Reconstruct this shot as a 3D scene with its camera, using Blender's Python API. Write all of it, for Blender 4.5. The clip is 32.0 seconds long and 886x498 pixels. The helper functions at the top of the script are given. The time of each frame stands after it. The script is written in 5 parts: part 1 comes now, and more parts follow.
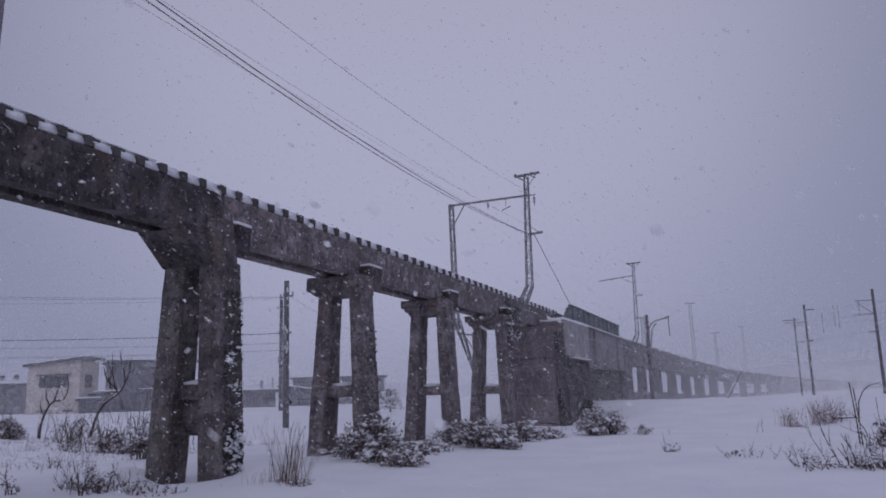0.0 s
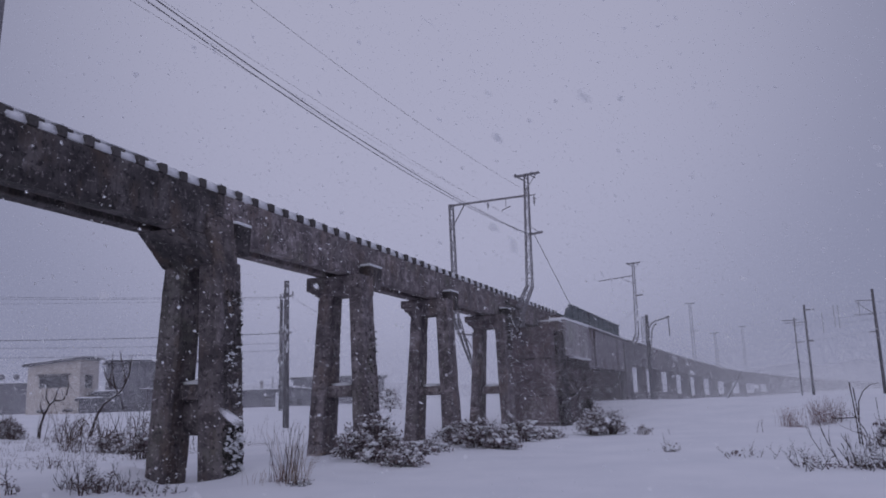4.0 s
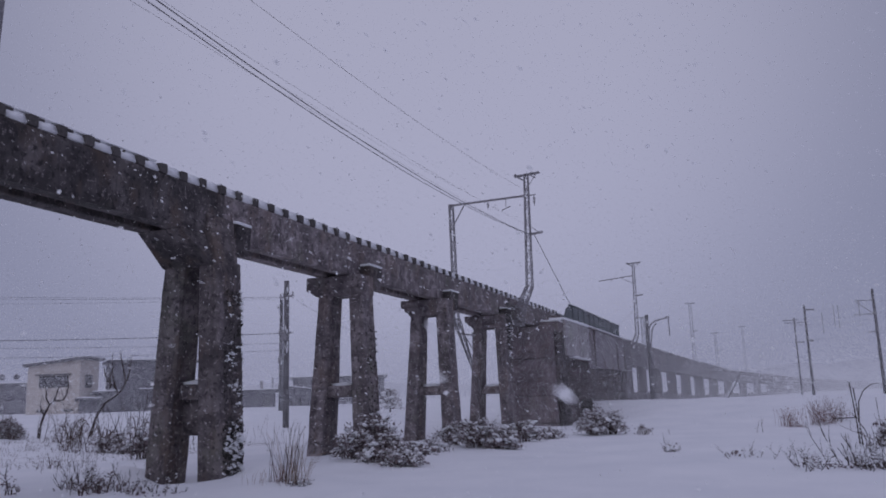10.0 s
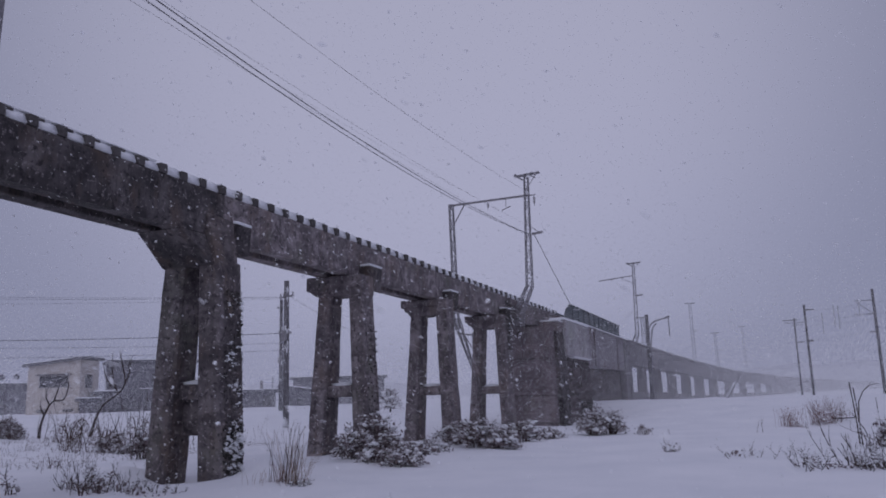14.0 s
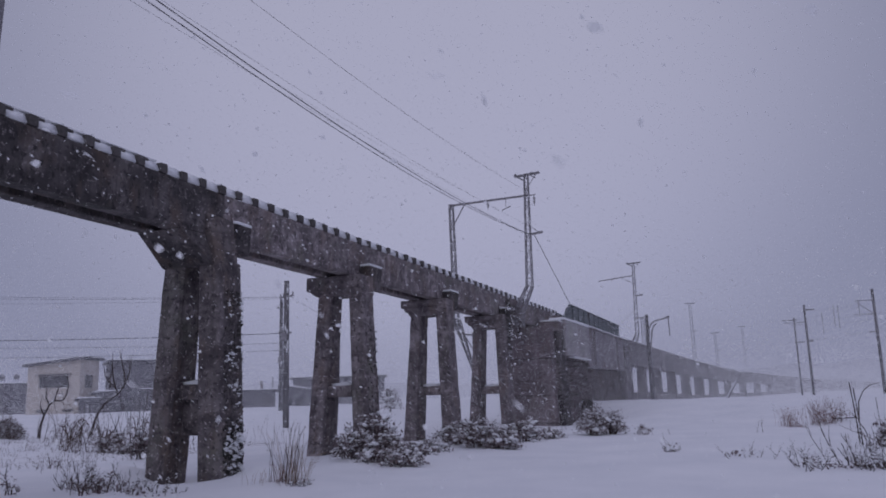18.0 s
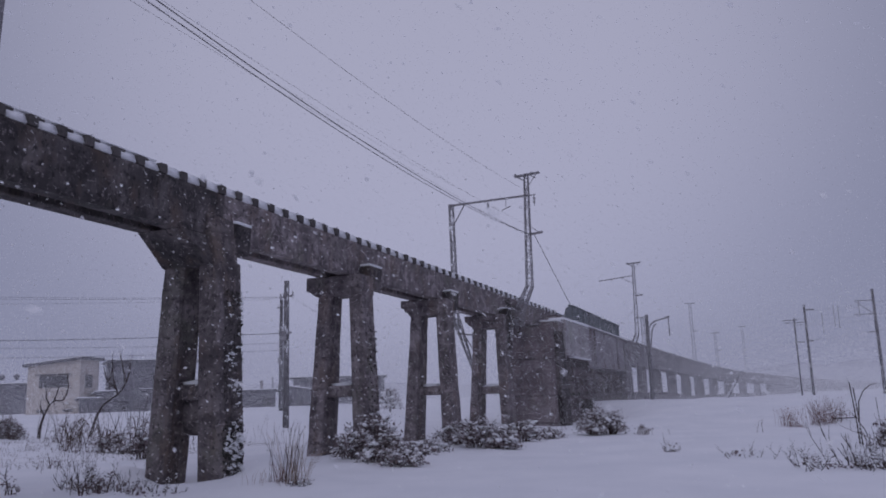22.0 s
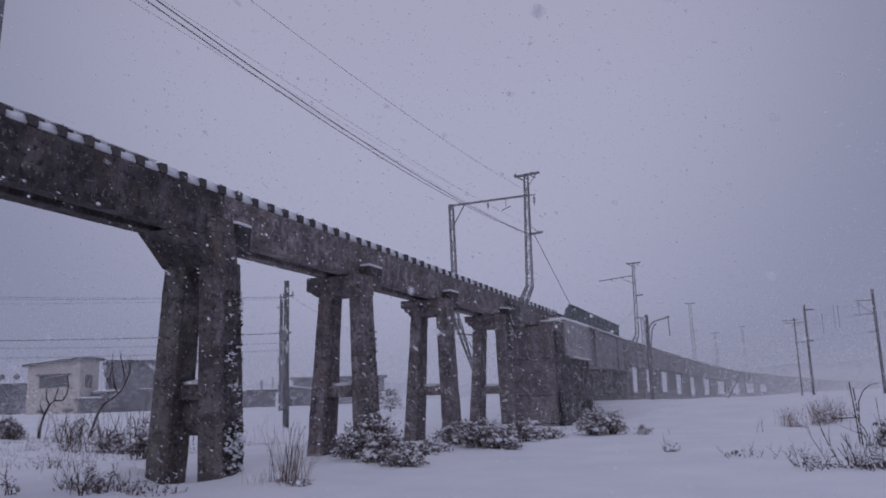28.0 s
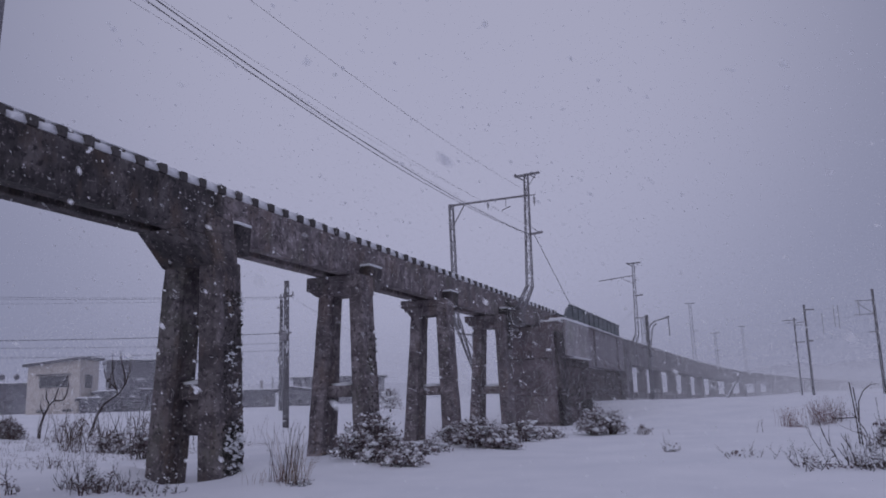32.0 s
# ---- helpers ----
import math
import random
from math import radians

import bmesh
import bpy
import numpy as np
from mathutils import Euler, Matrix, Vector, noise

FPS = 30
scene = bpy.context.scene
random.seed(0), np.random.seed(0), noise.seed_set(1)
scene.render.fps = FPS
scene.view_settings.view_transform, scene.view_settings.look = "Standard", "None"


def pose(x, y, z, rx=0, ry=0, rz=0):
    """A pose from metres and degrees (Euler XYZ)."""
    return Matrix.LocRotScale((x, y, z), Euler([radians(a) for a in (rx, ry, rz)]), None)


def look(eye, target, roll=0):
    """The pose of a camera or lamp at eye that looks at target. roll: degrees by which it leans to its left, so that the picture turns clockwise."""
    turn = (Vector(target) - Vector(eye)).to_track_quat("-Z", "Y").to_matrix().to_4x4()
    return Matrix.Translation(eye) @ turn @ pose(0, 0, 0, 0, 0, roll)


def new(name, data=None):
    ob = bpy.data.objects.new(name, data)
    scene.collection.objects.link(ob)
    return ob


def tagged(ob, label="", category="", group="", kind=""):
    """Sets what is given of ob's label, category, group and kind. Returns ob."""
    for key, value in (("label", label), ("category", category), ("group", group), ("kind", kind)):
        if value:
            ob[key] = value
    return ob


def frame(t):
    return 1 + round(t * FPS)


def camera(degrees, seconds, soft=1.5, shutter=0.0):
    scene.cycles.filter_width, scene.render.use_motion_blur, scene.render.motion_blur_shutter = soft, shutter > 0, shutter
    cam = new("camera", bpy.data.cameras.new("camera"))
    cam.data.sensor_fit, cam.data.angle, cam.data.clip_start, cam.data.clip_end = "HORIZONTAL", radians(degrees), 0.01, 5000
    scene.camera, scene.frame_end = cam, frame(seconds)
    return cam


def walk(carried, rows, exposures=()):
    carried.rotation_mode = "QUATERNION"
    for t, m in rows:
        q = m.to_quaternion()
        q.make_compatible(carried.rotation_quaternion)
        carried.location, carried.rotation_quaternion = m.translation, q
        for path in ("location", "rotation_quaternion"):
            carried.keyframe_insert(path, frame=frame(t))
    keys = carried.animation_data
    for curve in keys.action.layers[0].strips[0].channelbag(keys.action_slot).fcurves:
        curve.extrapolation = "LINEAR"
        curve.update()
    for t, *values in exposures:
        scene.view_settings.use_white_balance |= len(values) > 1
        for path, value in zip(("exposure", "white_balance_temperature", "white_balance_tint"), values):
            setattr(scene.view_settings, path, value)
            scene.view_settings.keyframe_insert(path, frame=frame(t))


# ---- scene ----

# x: across the viaduct, y: along it, z: up. The camera stands still on its tripod.
EYE = (0.0, 0.0, 2.025)
cam = camera(58.5, 32.0, soft=1.8, shutter=0.5)
AIM = (math.sin(radians(-21.25)) * math.cos(radians(10.635)), math.cos(radians(-21.25)) * math.cos(radians(10.635)), math.sin(radians(10.635)))
stand = look(EYE, (EYE[0] + AIM[0], EYE[1] + AIM[1], EYE[2] + AIM[2]), -1.747)
walk(cam, [(0.0, stand), (32.0, stand)], [(0.0, 0.02), (9.0, 0.0), (18.0, -0.01), (29.0, -0.01), (30.0, -0.10), (31.0, -0.02), (32.0, -0.01)])

# ---- light: an overcast sky that snows ----
world = bpy.data.worlds.new("overcast")
scene.world = world
world.use_nodes = True
wn, wl = world.node_tree.nodes, world.node_tree.links
wn.clear()
sky = wn.new("ShaderNodeTexSky")
sky.sky_type, sky.sun_disc, sky.sun_elevation, sky.sun_rotation = "NISHITA", False, radians(40), radians(175)
sky_bg = wn.new("ShaderNodeBackground")
sky_bg.inputs["Strength"].default_value = 0.05
cloud_pos = wn.new("ShaderNodeTexCoord")
cloud_sep = wn.new("ShaderNodeSeparateXYZ")
cloud_ramp = wn.new("ShaderNodeValToRGB")
cloud_noise = wn.new("ShaderNodeTexNoise")
cloud_noise.inputs["Scale"].default_value, cloud_noise.inputs["Detail"].default_value = 1.6, 3.0
cloud_add = wn.new("ShaderNodeMath")
cloud_add.operation = "MULTIPLY_ADD"
cloud_add.inputs[1].default_value = 0.07
wl.new(cloud_pos.outputs["Generated"], cloud_sep.inputs[0])
wl.new(cloud_pos.outputs["Generated"], cloud_noise.inputs["Vector"])
wl.new(cloud_noise.outputs["Fac"], cloud_add.inputs[0])
wl.new(cloud_sep.outputs["Z"], cloud_add.inputs[2])
wl.new(cloud_add.outputs[0], cloud_ramp.inputs[0])
els = cloud_ramp.color_ramp.elements
els[0].position, els[0].color = 0.0, (0.280, 0.288, 0.434, 1)
els[1].position, els[1].color = 1.0, (0.450, 0.444, 0.645, 1)
for pos, col in ((0.14, (0.335, 0.340, 0.488, 1)), (0.30, (0.340, 0.344, 0.482, 1)), (0.52, (0.338, 0.341, 0.468, 1))):
    els.new(pos).color = col
# the sky brightens about the middle of the camera's view, dims towards its edges
view_middle = wn.new("ShaderNodeVectorMath")
view_middle.operation = "DOT_PRODUCT"
view_middle.inputs[1].default_value = (-0.335, 0.845, 0.415)
cloud_glow = wn.new("ShaderNodeMapRange")
cloud_glow.interpolation_type = "SMOOTHSTEP"
for socket, value in zip(("From Min", "From Max", "To Min", "To Max"), (0.83, 0.995, 0.0, 1.0)):
    cloud_glow.inputs[socket].default_value = value
wl.new(cloud_pos.outputs["Generated"], view_middle.inputs[0])
wl.new(view_middle.outputs["Value"], cloud_glow.inputs["Value"])
cloud_bg = wn.new("ShaderNodeBackground")
cloud_tint = wn.new("ShaderNodeMix")
cloud_tint.data_type = "RGBA"
cloud_tint.inputs[6].default_value = (0.715, 0.733, 0.768, 1)
cloud_tint.inputs[7].default_value = (1.150, 1.145, 1.125, 1)
cloud_mul = wn.new("ShaderNodeVectorMath")
cloud_mul.operation = "MULTIPLY"
wl.new(cloud_glow.outputs[0], cloud_tint.inputs["Factor"])
wl.new(cloud_tint.outputs[2], cloud_mul.inputs[0])
wl.new(cloud_ramp.outputs["Color"], cloud_mul.inputs[1])
wl.new(cloud_mul.outputs[0], cloud_bg.inputs["Color"])
sky_mix = wn.new("ShaderNodeMixShader")
sky_mix.inputs[0].default_value = 0.95
world_out = wn.new("ShaderNodeOutputWorld")
wl.new(sky.outputs["Color"], sky_bg.inputs["Color"])
wl.new(sky_bg.outputs[0], sky_mix.inputs[1])
wl.new(cloud_bg.outputs[0], sky_mix.inputs[2])
wl.new(sky_mix.outputs[0], world_out.inputs["Surface"])
sun = new("sun", bpy.data.lights.new("sun", "SUN"))
sun.data.energy, sun.data.angle, sun.data.color = 0.40, radians(50), (0.84, 0.86, 1.0)
sun.matrix_world = look((4, -50, 42), (0, 0, 0))


# ---- materials ----
def node_material(name, rough=0.8, metal=0.0):
    m = bpy.data.materials.new(name)
    m.use_nodes = True
    nt = m.node_tree
    shader = nt.nodes["Principled BSDF"]
    shader.inputs["Roughness"].default_value, shader.inputs["Metallic"].default_value = rough, metal
    shader.inputs["Specular IOR Level"].default_value = 0.3
    return m, nt, shader


def place_coords(nt, scale=(1, 1, 1)):
    geo = nt.nodes.new("ShaderNodeNewGeometry")
    mp = nt.nodes.new("ShaderNodeMapping")
    mp.inputs["Scale"].default_value = scale
    nt.links.new(geo.outputs["Position"], mp.inputs["Vector"])
    return mp.outputs["Vector"]


def grain(nt, scale, detail=4.0, stretch=(1, 1, 1), rough=0.6):
    n = nt.nodes.new("ShaderNodeTexNoise")
    n.inputs["Scale"].default_value, n.inputs["Detail"].default_value, n.inputs["Roughness"].default_value = scale, detail, rough
    nt.links.new(place_coords(nt, stretch), n.inputs["Vector"])
    return n.outputs["Fac"]


def ramp(nt, fac, stops):
    r = nt.nodes.new("ShaderNodeValToRGB")
    e = r.color_ramp.elements
    e[0].position, e[0].color = stops[0][0], (*stops[0][1], 1)
    e[1].position, e[1].color = stops[-1][0], (*stops[-1][1], 1)
    for pos, col in stops[1:-1]:
        e.new(pos).color = (*col, 1)
    nt.links.new(fac, r.inputs[0])
    return r.outputs["Color"]


def blend(nt, fac, a, b, mode="MIX"):
    m = nt.nodes.new("ShaderNodeMix")
    m.data_type, m.blend_type = "RGBA", mode
    for sock, val in ((m.inputs[0], fac), (m.inputs[6], a), (m.inputs[7], b)):
        if isinstance(val, (int, float)):
            sock.default_value = val
        elif isinstance(val, tuple):
            sock.default_value = (*val, 1)
        else:
            nt.links.new(val, sock)
    return m.outputs[2]


def bump(nt, shader, height, strength, distance):
    b = nt.nodes.new("ShaderNodeBump")
    b.inputs["Strength"].default_value, b.inputs["Distance"].default_value = strength, distance
    nt.links.new(height, b.inputs["Height"])
    nt.links.new(b.outputs["Normal"], shader.inputs["Normal"])


def speckled(name, dark, light, scale, rough=0.85, bumpy=0.3, fine=0.02, stretch=(1, 1, 1), metal=0.0, stain=None, vary=0.0, dust=0.0):
    """A weathered surface: large tones, fine grain, stains and a dusting of snow if given."""
    m, nt, sh = node_material(name, rough, metal)
    big = grain(nt, scale, 6, stretch)
    small = grain(nt, scale * 9, 5, stretch)
    col = ramp(nt, big, [(0.3, dark), (0.7, light)])
    col = blend(nt, 0.35, col, ramp(nt, small, [(0.35, tuple(c * 0.6 for c in dark)), (0.7, tuple(min(1, c * 1.25) for c in light))]))
    if stain:
        col = blend(nt, ramp(nt, grain(nt, scale * 0.6, 7, (1, 1, 0.35), 0.7), [(0.52, (0, 0, 0)), (0.68, (1, 1, 1))]), col, stain)
    if vary:
        info = nt.nodes.new("ShaderNodeObjectInfo")
        col = blend(nt, vary, col, ramp(nt, info.outputs["Random"], [(0.0, (0.5, 0.5, 0.5)), (1.0, (1, 1, 1))]), "MULTIPLY")
    if dust:
        flecks = ramp(nt, grain(nt, 5.5, 3), [(0.62 - 0.3 * dust, (0, 0, 0)), (0.72 - 0.3 * dust, (0.85, 0.85, 0.85))])
        col = blend(nt, flecks, col, (0.78, 0.78, 0.80))
    nt.links.new(col, sh.inputs["Base Color"])
    bump(nt, sh, small, bumpy, fine)
    return m


def concrete_material(name, dark, light, rust, scale=0.9):
    """Old wet concrete: cloudy tones, board marks, runs of dirt, pale chips."""
    m, nt, sh = node_material(name, 0.8)
    cloudy = grain(nt, scale, 6, (1, 1, 0.7), 0.62)
    patches = grain(nt, scale * 2.6, 5, (1, 1, 1), 0.62)
    runs = grain(nt, 2.4, 4, (1.7, 1.7, 0.12), 0.6)
    pits = grain(nt, 11, 5, (1, 1, 1), 0.65)
    boards = grain(nt, 1.2, 3, (0.10, 0.10, 4.6), 0.5)
    mid = tuple((a + b) / 2 for a, b in zip(dark, light))
    col = ramp(nt, cloudy, [(0.32, dark), (0.50, mid), (0.70, light)])
    col = blend(nt, ramp(nt, patches, [(0.40, (0.75, 0.75, 0.75)), (0.58, (0, 0, 0))]), col, tuple(c * 0.75 for c in dark))
    col = blend(nt, ramp(nt, runs, [(0.48, (0, 0, 0)), (0.68, (0.45, 0.45, 0.45))]), col, tuple(c * 0.55 for c in dark))
    col = blend(nt, ramp(nt, grain(nt, 1.5, 5, (1, 1, 0.5), 0.62), [(0.52, (0, 0, 0)), (0.66, (0.75, 0.75, 0.75))]), col, rust)
    col = blend(nt, ramp(nt, grain(nt, 0.8, 5, (1, 1, 0.8), 0.6), [(0.55, (0, 0, 0)), (0.70, (0.55, 0.55, 0.55))]), col, (mid[0] * 0.80, mid[1] * 0.92, mid[2] * 0.72))
    col = blend(nt, ramp(nt, boards, [(0.35, (0.28, 0.28, 0.28)), (0.62, (0, 0, 0))]), col, tuple(c * 0.6 for c in dark))
    col = blend(nt, ramp(nt, pits, [(0.59, (0, 0, 0)), (0.67, (0.75, 0.75, 0.75))]), col, tuple(min(1, c * 1.7) for c in light))
    col = blend(nt, ramp(nt, grain(nt, 7, 5, (1, 1, 1), 0.65), [(0.36, (0.85, 0.85, 0.85)), (0.46, (0, 0, 0))]), col, tuple(c * 0.5 for c in dark))
    nt.links.new(col, sh.inputs["Base Color"])
    add = nt.nodes.new("ShaderNodeMath")
    add.operation = "MULTIPLY_ADD"
    add.inputs[1].default_value = 0.35
    nt.links.new(pits, add.inputs[0])
    nt.links.new(patches, add.inputs[2])
    bump(nt, sh, add.outputs[0], 0.6, 0.05)
    return m


def snow_material(name):
    m, nt, sh = node_material(name, 0.75)
    soft = grain(nt, 0.35, 5)
    fine = grain(nt, 22, 4)
    col = ramp(nt, soft, [(0.3, (0.80, 0.81, 0.83)), (0.7, (0.90, 0.90, 0.91))])
    nt.links.new(col, sh.inputs["Base Color"])
    add = nt.nodes.new("ShaderNodeMath")
    add.operation = "MULTIPLY_ADD"
    add.inputs[1].default_value = 0.25
    nt.links.new(fine, add.inputs[0])
    nt.links.new(grain(nt, 2.6, 5), add.inputs[2])
    bump(nt, sh, add.outputs[0], 0.55, 0.06)
    return m


SNOW = snow_material("snow")
CONCRETE = concrete_material("old_concrete", (0.125, 0.105, 0.110), (0.440, 0.388, 0.388), (0.225, 0.175, 0.158))
# Darker for the wet first pier; thinner haze up close is coloured in too.
DARKCON = concrete_material("dark_concrete", (0.085, 0.072, 0.075), (0.345, 0.303, 0.300), (0.18, 0.138, 0.118), 0.8)
# Blackest concrete; nearness and shade are put into its colour on girder and haunch.
BLACKCON = concrete_material("black_concrete", (0.044, 0.038, 0.040), (0.225, 0.199, 0.198), (0.115, 0.085, 0.070), 0.6)
WALLSTONE = concrete_material("abutment_concrete", (0.165, 0.136, 0.142), (0.36, 0.308, 0.314), (0.21, 0.165, 0.160), 0.45)
PALE = concrete_material("pale_concrete", (0.38, 0.355, 0.362), (0.60, 0.57, 0.577), (0.27, 0.225, 0.215), 0.7)
# Paler than the near concrete: part of the haze is put into the colour.
HAZECON = concrete_material("hazed_concrete", (0.190, 0.176, 0.183), (0.426, 0.398, 0.405), (0.269, 0.230, 0.224), 0.3)
TIMBER = speckled("sleeper_timber", (0.062, 0.056, 0.057), (0.165, 0.150, 0.147), 3.0, 0.85, 0.5, 0.01, (1, 6, 6), vary=0.5)
STEEL = speckled("dull_steel", (0.17, 0.158, 0.172), (0.36, 0.345, 0.36), 4.0, 0.6, 0.2, 0.005, metal=0.3)
# Lightened so that the far masts fade: haze put into the colour.
PALESTEEL = speckled("pale_steel", (0.40, 0.40, 0.42), (0.58, 0.58, 0.60), 3.0, 0.7, 0.2, 0.005)
RAIL = speckled("rusty_rail", (0.05, 0.035, 0.03), (0.12, 0.08, 0.06), 6.0, 0.6, 0.2, 0.005, metal=0.4)
GREEN = speckled("green_painted_steel", (0.062, 0.076, 0.083), (0.125, 0.142, 0.150), 1.3, 0.55, 0.2, 0.01, stain=(0.07, 0.060, 0.058))
GIRDERGREY = speckled("grey_painted_steel", (0.215, 0.195, 0.205), (0.32, 0.295, 0.305), 0.9, 0.6, 0.25, 0.01, stain=(0.12, 0.08, 0.07))
WIRE = speckled("sooty_wire", (0.05, 0.048, 0.06), (0.10, 0.095, 0.11), 3.0, 0.6, 0.1, 0.002)
POLE = speckled("pole_concrete", (0.10, 0.095, 0.10), (0.20, 0.19, 0.20), 2.0, 0.8, 0.3, 0.01, (2, 2, 0.3))
GLASSY = speckled("insulator_glaze", (0.25, 0.24, 0.25), (0.45, 0.44, 0.45), 5.0, 0.25, 0.05, 0.002)
BARK = speckled("bark", (0.035, 0.026, 0.026), (0.10, 0.078, 0.072), 7.0, 0.9, 0.6, 0.01, (1, 1, 0.3))
TWIG = speckled("dry_twig", (0.06, 0.042, 0.036), (0.15, 0.105, 0.085), 9.0, 0.9, 0.3, 0.004, vary=0.4)
STRAW = speckled("dry_grass", (0.20, 0.14, 0.095), (0.42, 0.31, 0.22), 6.0, 0.9, 0.2, 0.003, vary=0.4)
REDSTEM = speckled("russet_weed", (0.14, 0.075, 0.068), (0.30, 0.175, 0.15), 6.0, 0.9, 0.2, 0.003, vary=0.4)
LEAF = speckled("withered_leaf", (0.095, 0.072, 0.077), (0.28, 0.222, 0.222), 5.0, 0.8, 0.3, 0.004, dust=0.34)
IVY = speckled("ivy_leaf", (0.020, 0.022, 0.018), (0.055, 0.052, 0.042), 6.0, 0.7, 0.3, 0.004)
PLASTER = speckled("cream_plaster", (0.52, 0.47, 0.43), (0.68, 0.62, 0.57), 0.5, 0.9, 0.15, 0.01, stain=(0.40, 0.36, 0.34))
SIDING = speckled("grey_siding", (0.145, 0.140, 0.160), (0.225, 0.216, 0.240), 0.5, 0.8, 0.2, 0.01, (1, 1, 5))
ROOFTIN = speckled("dark_roof_tin", (0.10, 0.098, 0.11), (0.19, 0.185, 0.205), 0.8, 0.6, 0.2, 0.01)
HAZYWOOD = speckled("hazy_far_wood", (0.44, 0.445, 0.49), (0.61, 0.61, 0.65), 0.02, 0.95, 0.1, 0.5)
FRAME = speckled("window_frame", (0.10, 0.095, 0.10), (0.17, 0.16, 0.165), 3.0, 0.5, 0.1, 0.002)


def glass_material():
    m, nt, sh = node_material("window_glass", 0.12)
    nt.links.new(ramp(nt, grain(nt, 0.8, 2), [(0.3, (0.05, 0.05, 0.06)), (0.7, (0.13, 0.125, 0.135))]), sh.inputs["Base Color"])
    sh.inputs["Specular IOR Level"].default_value = 0.5
    return m


GLASS = glass_material()


def flake_material():
    m, nt, sh = node_material("snowflake", 0.9)
    nt.links.new(ramp(nt, grain(nt, 3.0, 1), [(0.3, (0.97, 0.97, 0.97)), (0.7, (0.99, 0.99, 0.99))]), sh.inputs["Base Color"])
    tr = nt.nodes.new("ShaderNodeBsdfTranslucent")
    tr.inputs["Color"].default_value = (0.99, 0.99, 0.99, 1)
    mix = nt.nodes.new("ShaderNodeMixShader")
    mix.inputs[0].default_value = 0.5
    nt.links.new(sh.outputs[0], mix.inputs[1])
    nt.links.new(tr.outputs[0], mix.inputs[2])
    nt.links.new(mix.outputs[0], nt.nodes["Material Output"].inputs["Surface"])
    return m


FLAKE = flake_material()


# ---- mesh helpers ----
def part(name, bm, material, parent=None, label="", smooth=False):
    """One mesh object out of a bmesh, under a thing or a part."""
    me = bpy.data.meshes.new(name)
    bm.to_mesh(me)
    bm.free()
    me.materials.append(material)
    if smooth:
        me.shade_smooth()
    ob = new(name, me)
    if parent:
        ob.parent = parent
    return tagged(ob, label) if label else ob


def thing(name, at=(0, 0, 0), label="", category="", group="", kind="", turn=0.0):
    ob = new(name)
    ob.matrix_basis = pose(*at, 0, 0, turn)
    return tagged(ob, label, category, group, kind)


def hull(bm, corners):
    """A six-sided solid from eight corners: the lower four, then the upper four, each going round."""
    v = [bm.verts.new(c) for c in corners]
    for f in ((3, 2, 1, 0), (4, 5, 6, 7), (0, 1, 5, 4), (1, 2, 6, 5), (2, 3, 7, 6), (3, 0, 4, 7)):
        bm.faces.new([v[i] for i in f])
    return v


def box(bm, lo, hi):
    x0, y0, z0 = lo
    x1, y1, z1 = hi
    return hull(bm, [(x0, y0, z0), (x1, y0, z0), (x1, y1, z0), (x0, y1, z0), (x0, y0, z1), (x1, y0, z1), (x1, y1, z1), (x0, y1, z1)])


def rounded(bm, size=0.03, segs=1):
    bmesh.ops.recalc_face_normals(bm, faces=bm.faces)
    bmesh.ops.bevel(bm, geom=list(bm.edges), offset=size, segments=segs, affect="EDGES", clamp_overlap=True)
    return bm


def worn(bm, cell=0.4, amount=0.02, seed=0.0):
    """Cut the long edges and push the corners about, as broken concrete is."""
    for _ in range(5):
        long = [e for e in bm.edges if e.calc_length() > cell * 2]
        if not long:
            break
        bmesh.ops.subdivide_edges(bm, edges=long, cuts=1, use_grid_fill=True)
    for v in bm.verts:
        p = v.co * 1.7 + Vector((seed, seed * 2, 0))
        v.co += Vector((noise.noise(p), noise.noise(p + Vector((9, 0, 0))), 0.5 * noise.noise(p + Vector((0, 9, 0))))) * amount
    return bm


def bar(bm, p, q, w, h=None):
    """A square bar from p to q."""
    p, q, h = Vector(p), Vector(q), h or w
    d = (q - p).normalized()
    side = d.cross(Vector((0, 0, 1)))
    side = side.normalized() if side.length > 0.05 else Vector((1, 0, 0))
    up = side.cross(d).normalized()
    a, b = side * w / 2, up * h / 2
    hull(bm, [p - a - b, p + a - b, p + a + b, p - a + b, q - a - b, q + a - b, q + a + b, q - a + b])


def tube(bm, points, radii, sides=6):
    """A tapered round stem along a line of points."""
    rings = []
    for i, p in enumerate(points):
        p = Vector(p)
        d = (Vector(points[min(i + 1, len(points) - 1)]) - Vector(points[max(i - 1, 0)])).normalized()
        a = d.cross(Vector((0.3, 0.9, 0.31))).normalized()
        b = d.cross(a)
        r = radii[i] if isinstance(radii, (list, tuple)) else radii
        rings.append([bm.verts.new(p + (a * math.cos(2 * math.pi * k / sides) + b * math.sin(2 * math.pi * k / sides)) * r) for k in range(sides)])
    for lo, hi in zip(rings, rings[1:]):
        for k in range(sides):
            bm.faces.new((lo[k], lo[(k + 1) % sides], hi[(k + 1) % sides], hi[k]))
    bm.faces.new(rings[0][::-1])
    bm.faces.new(rings[-1])


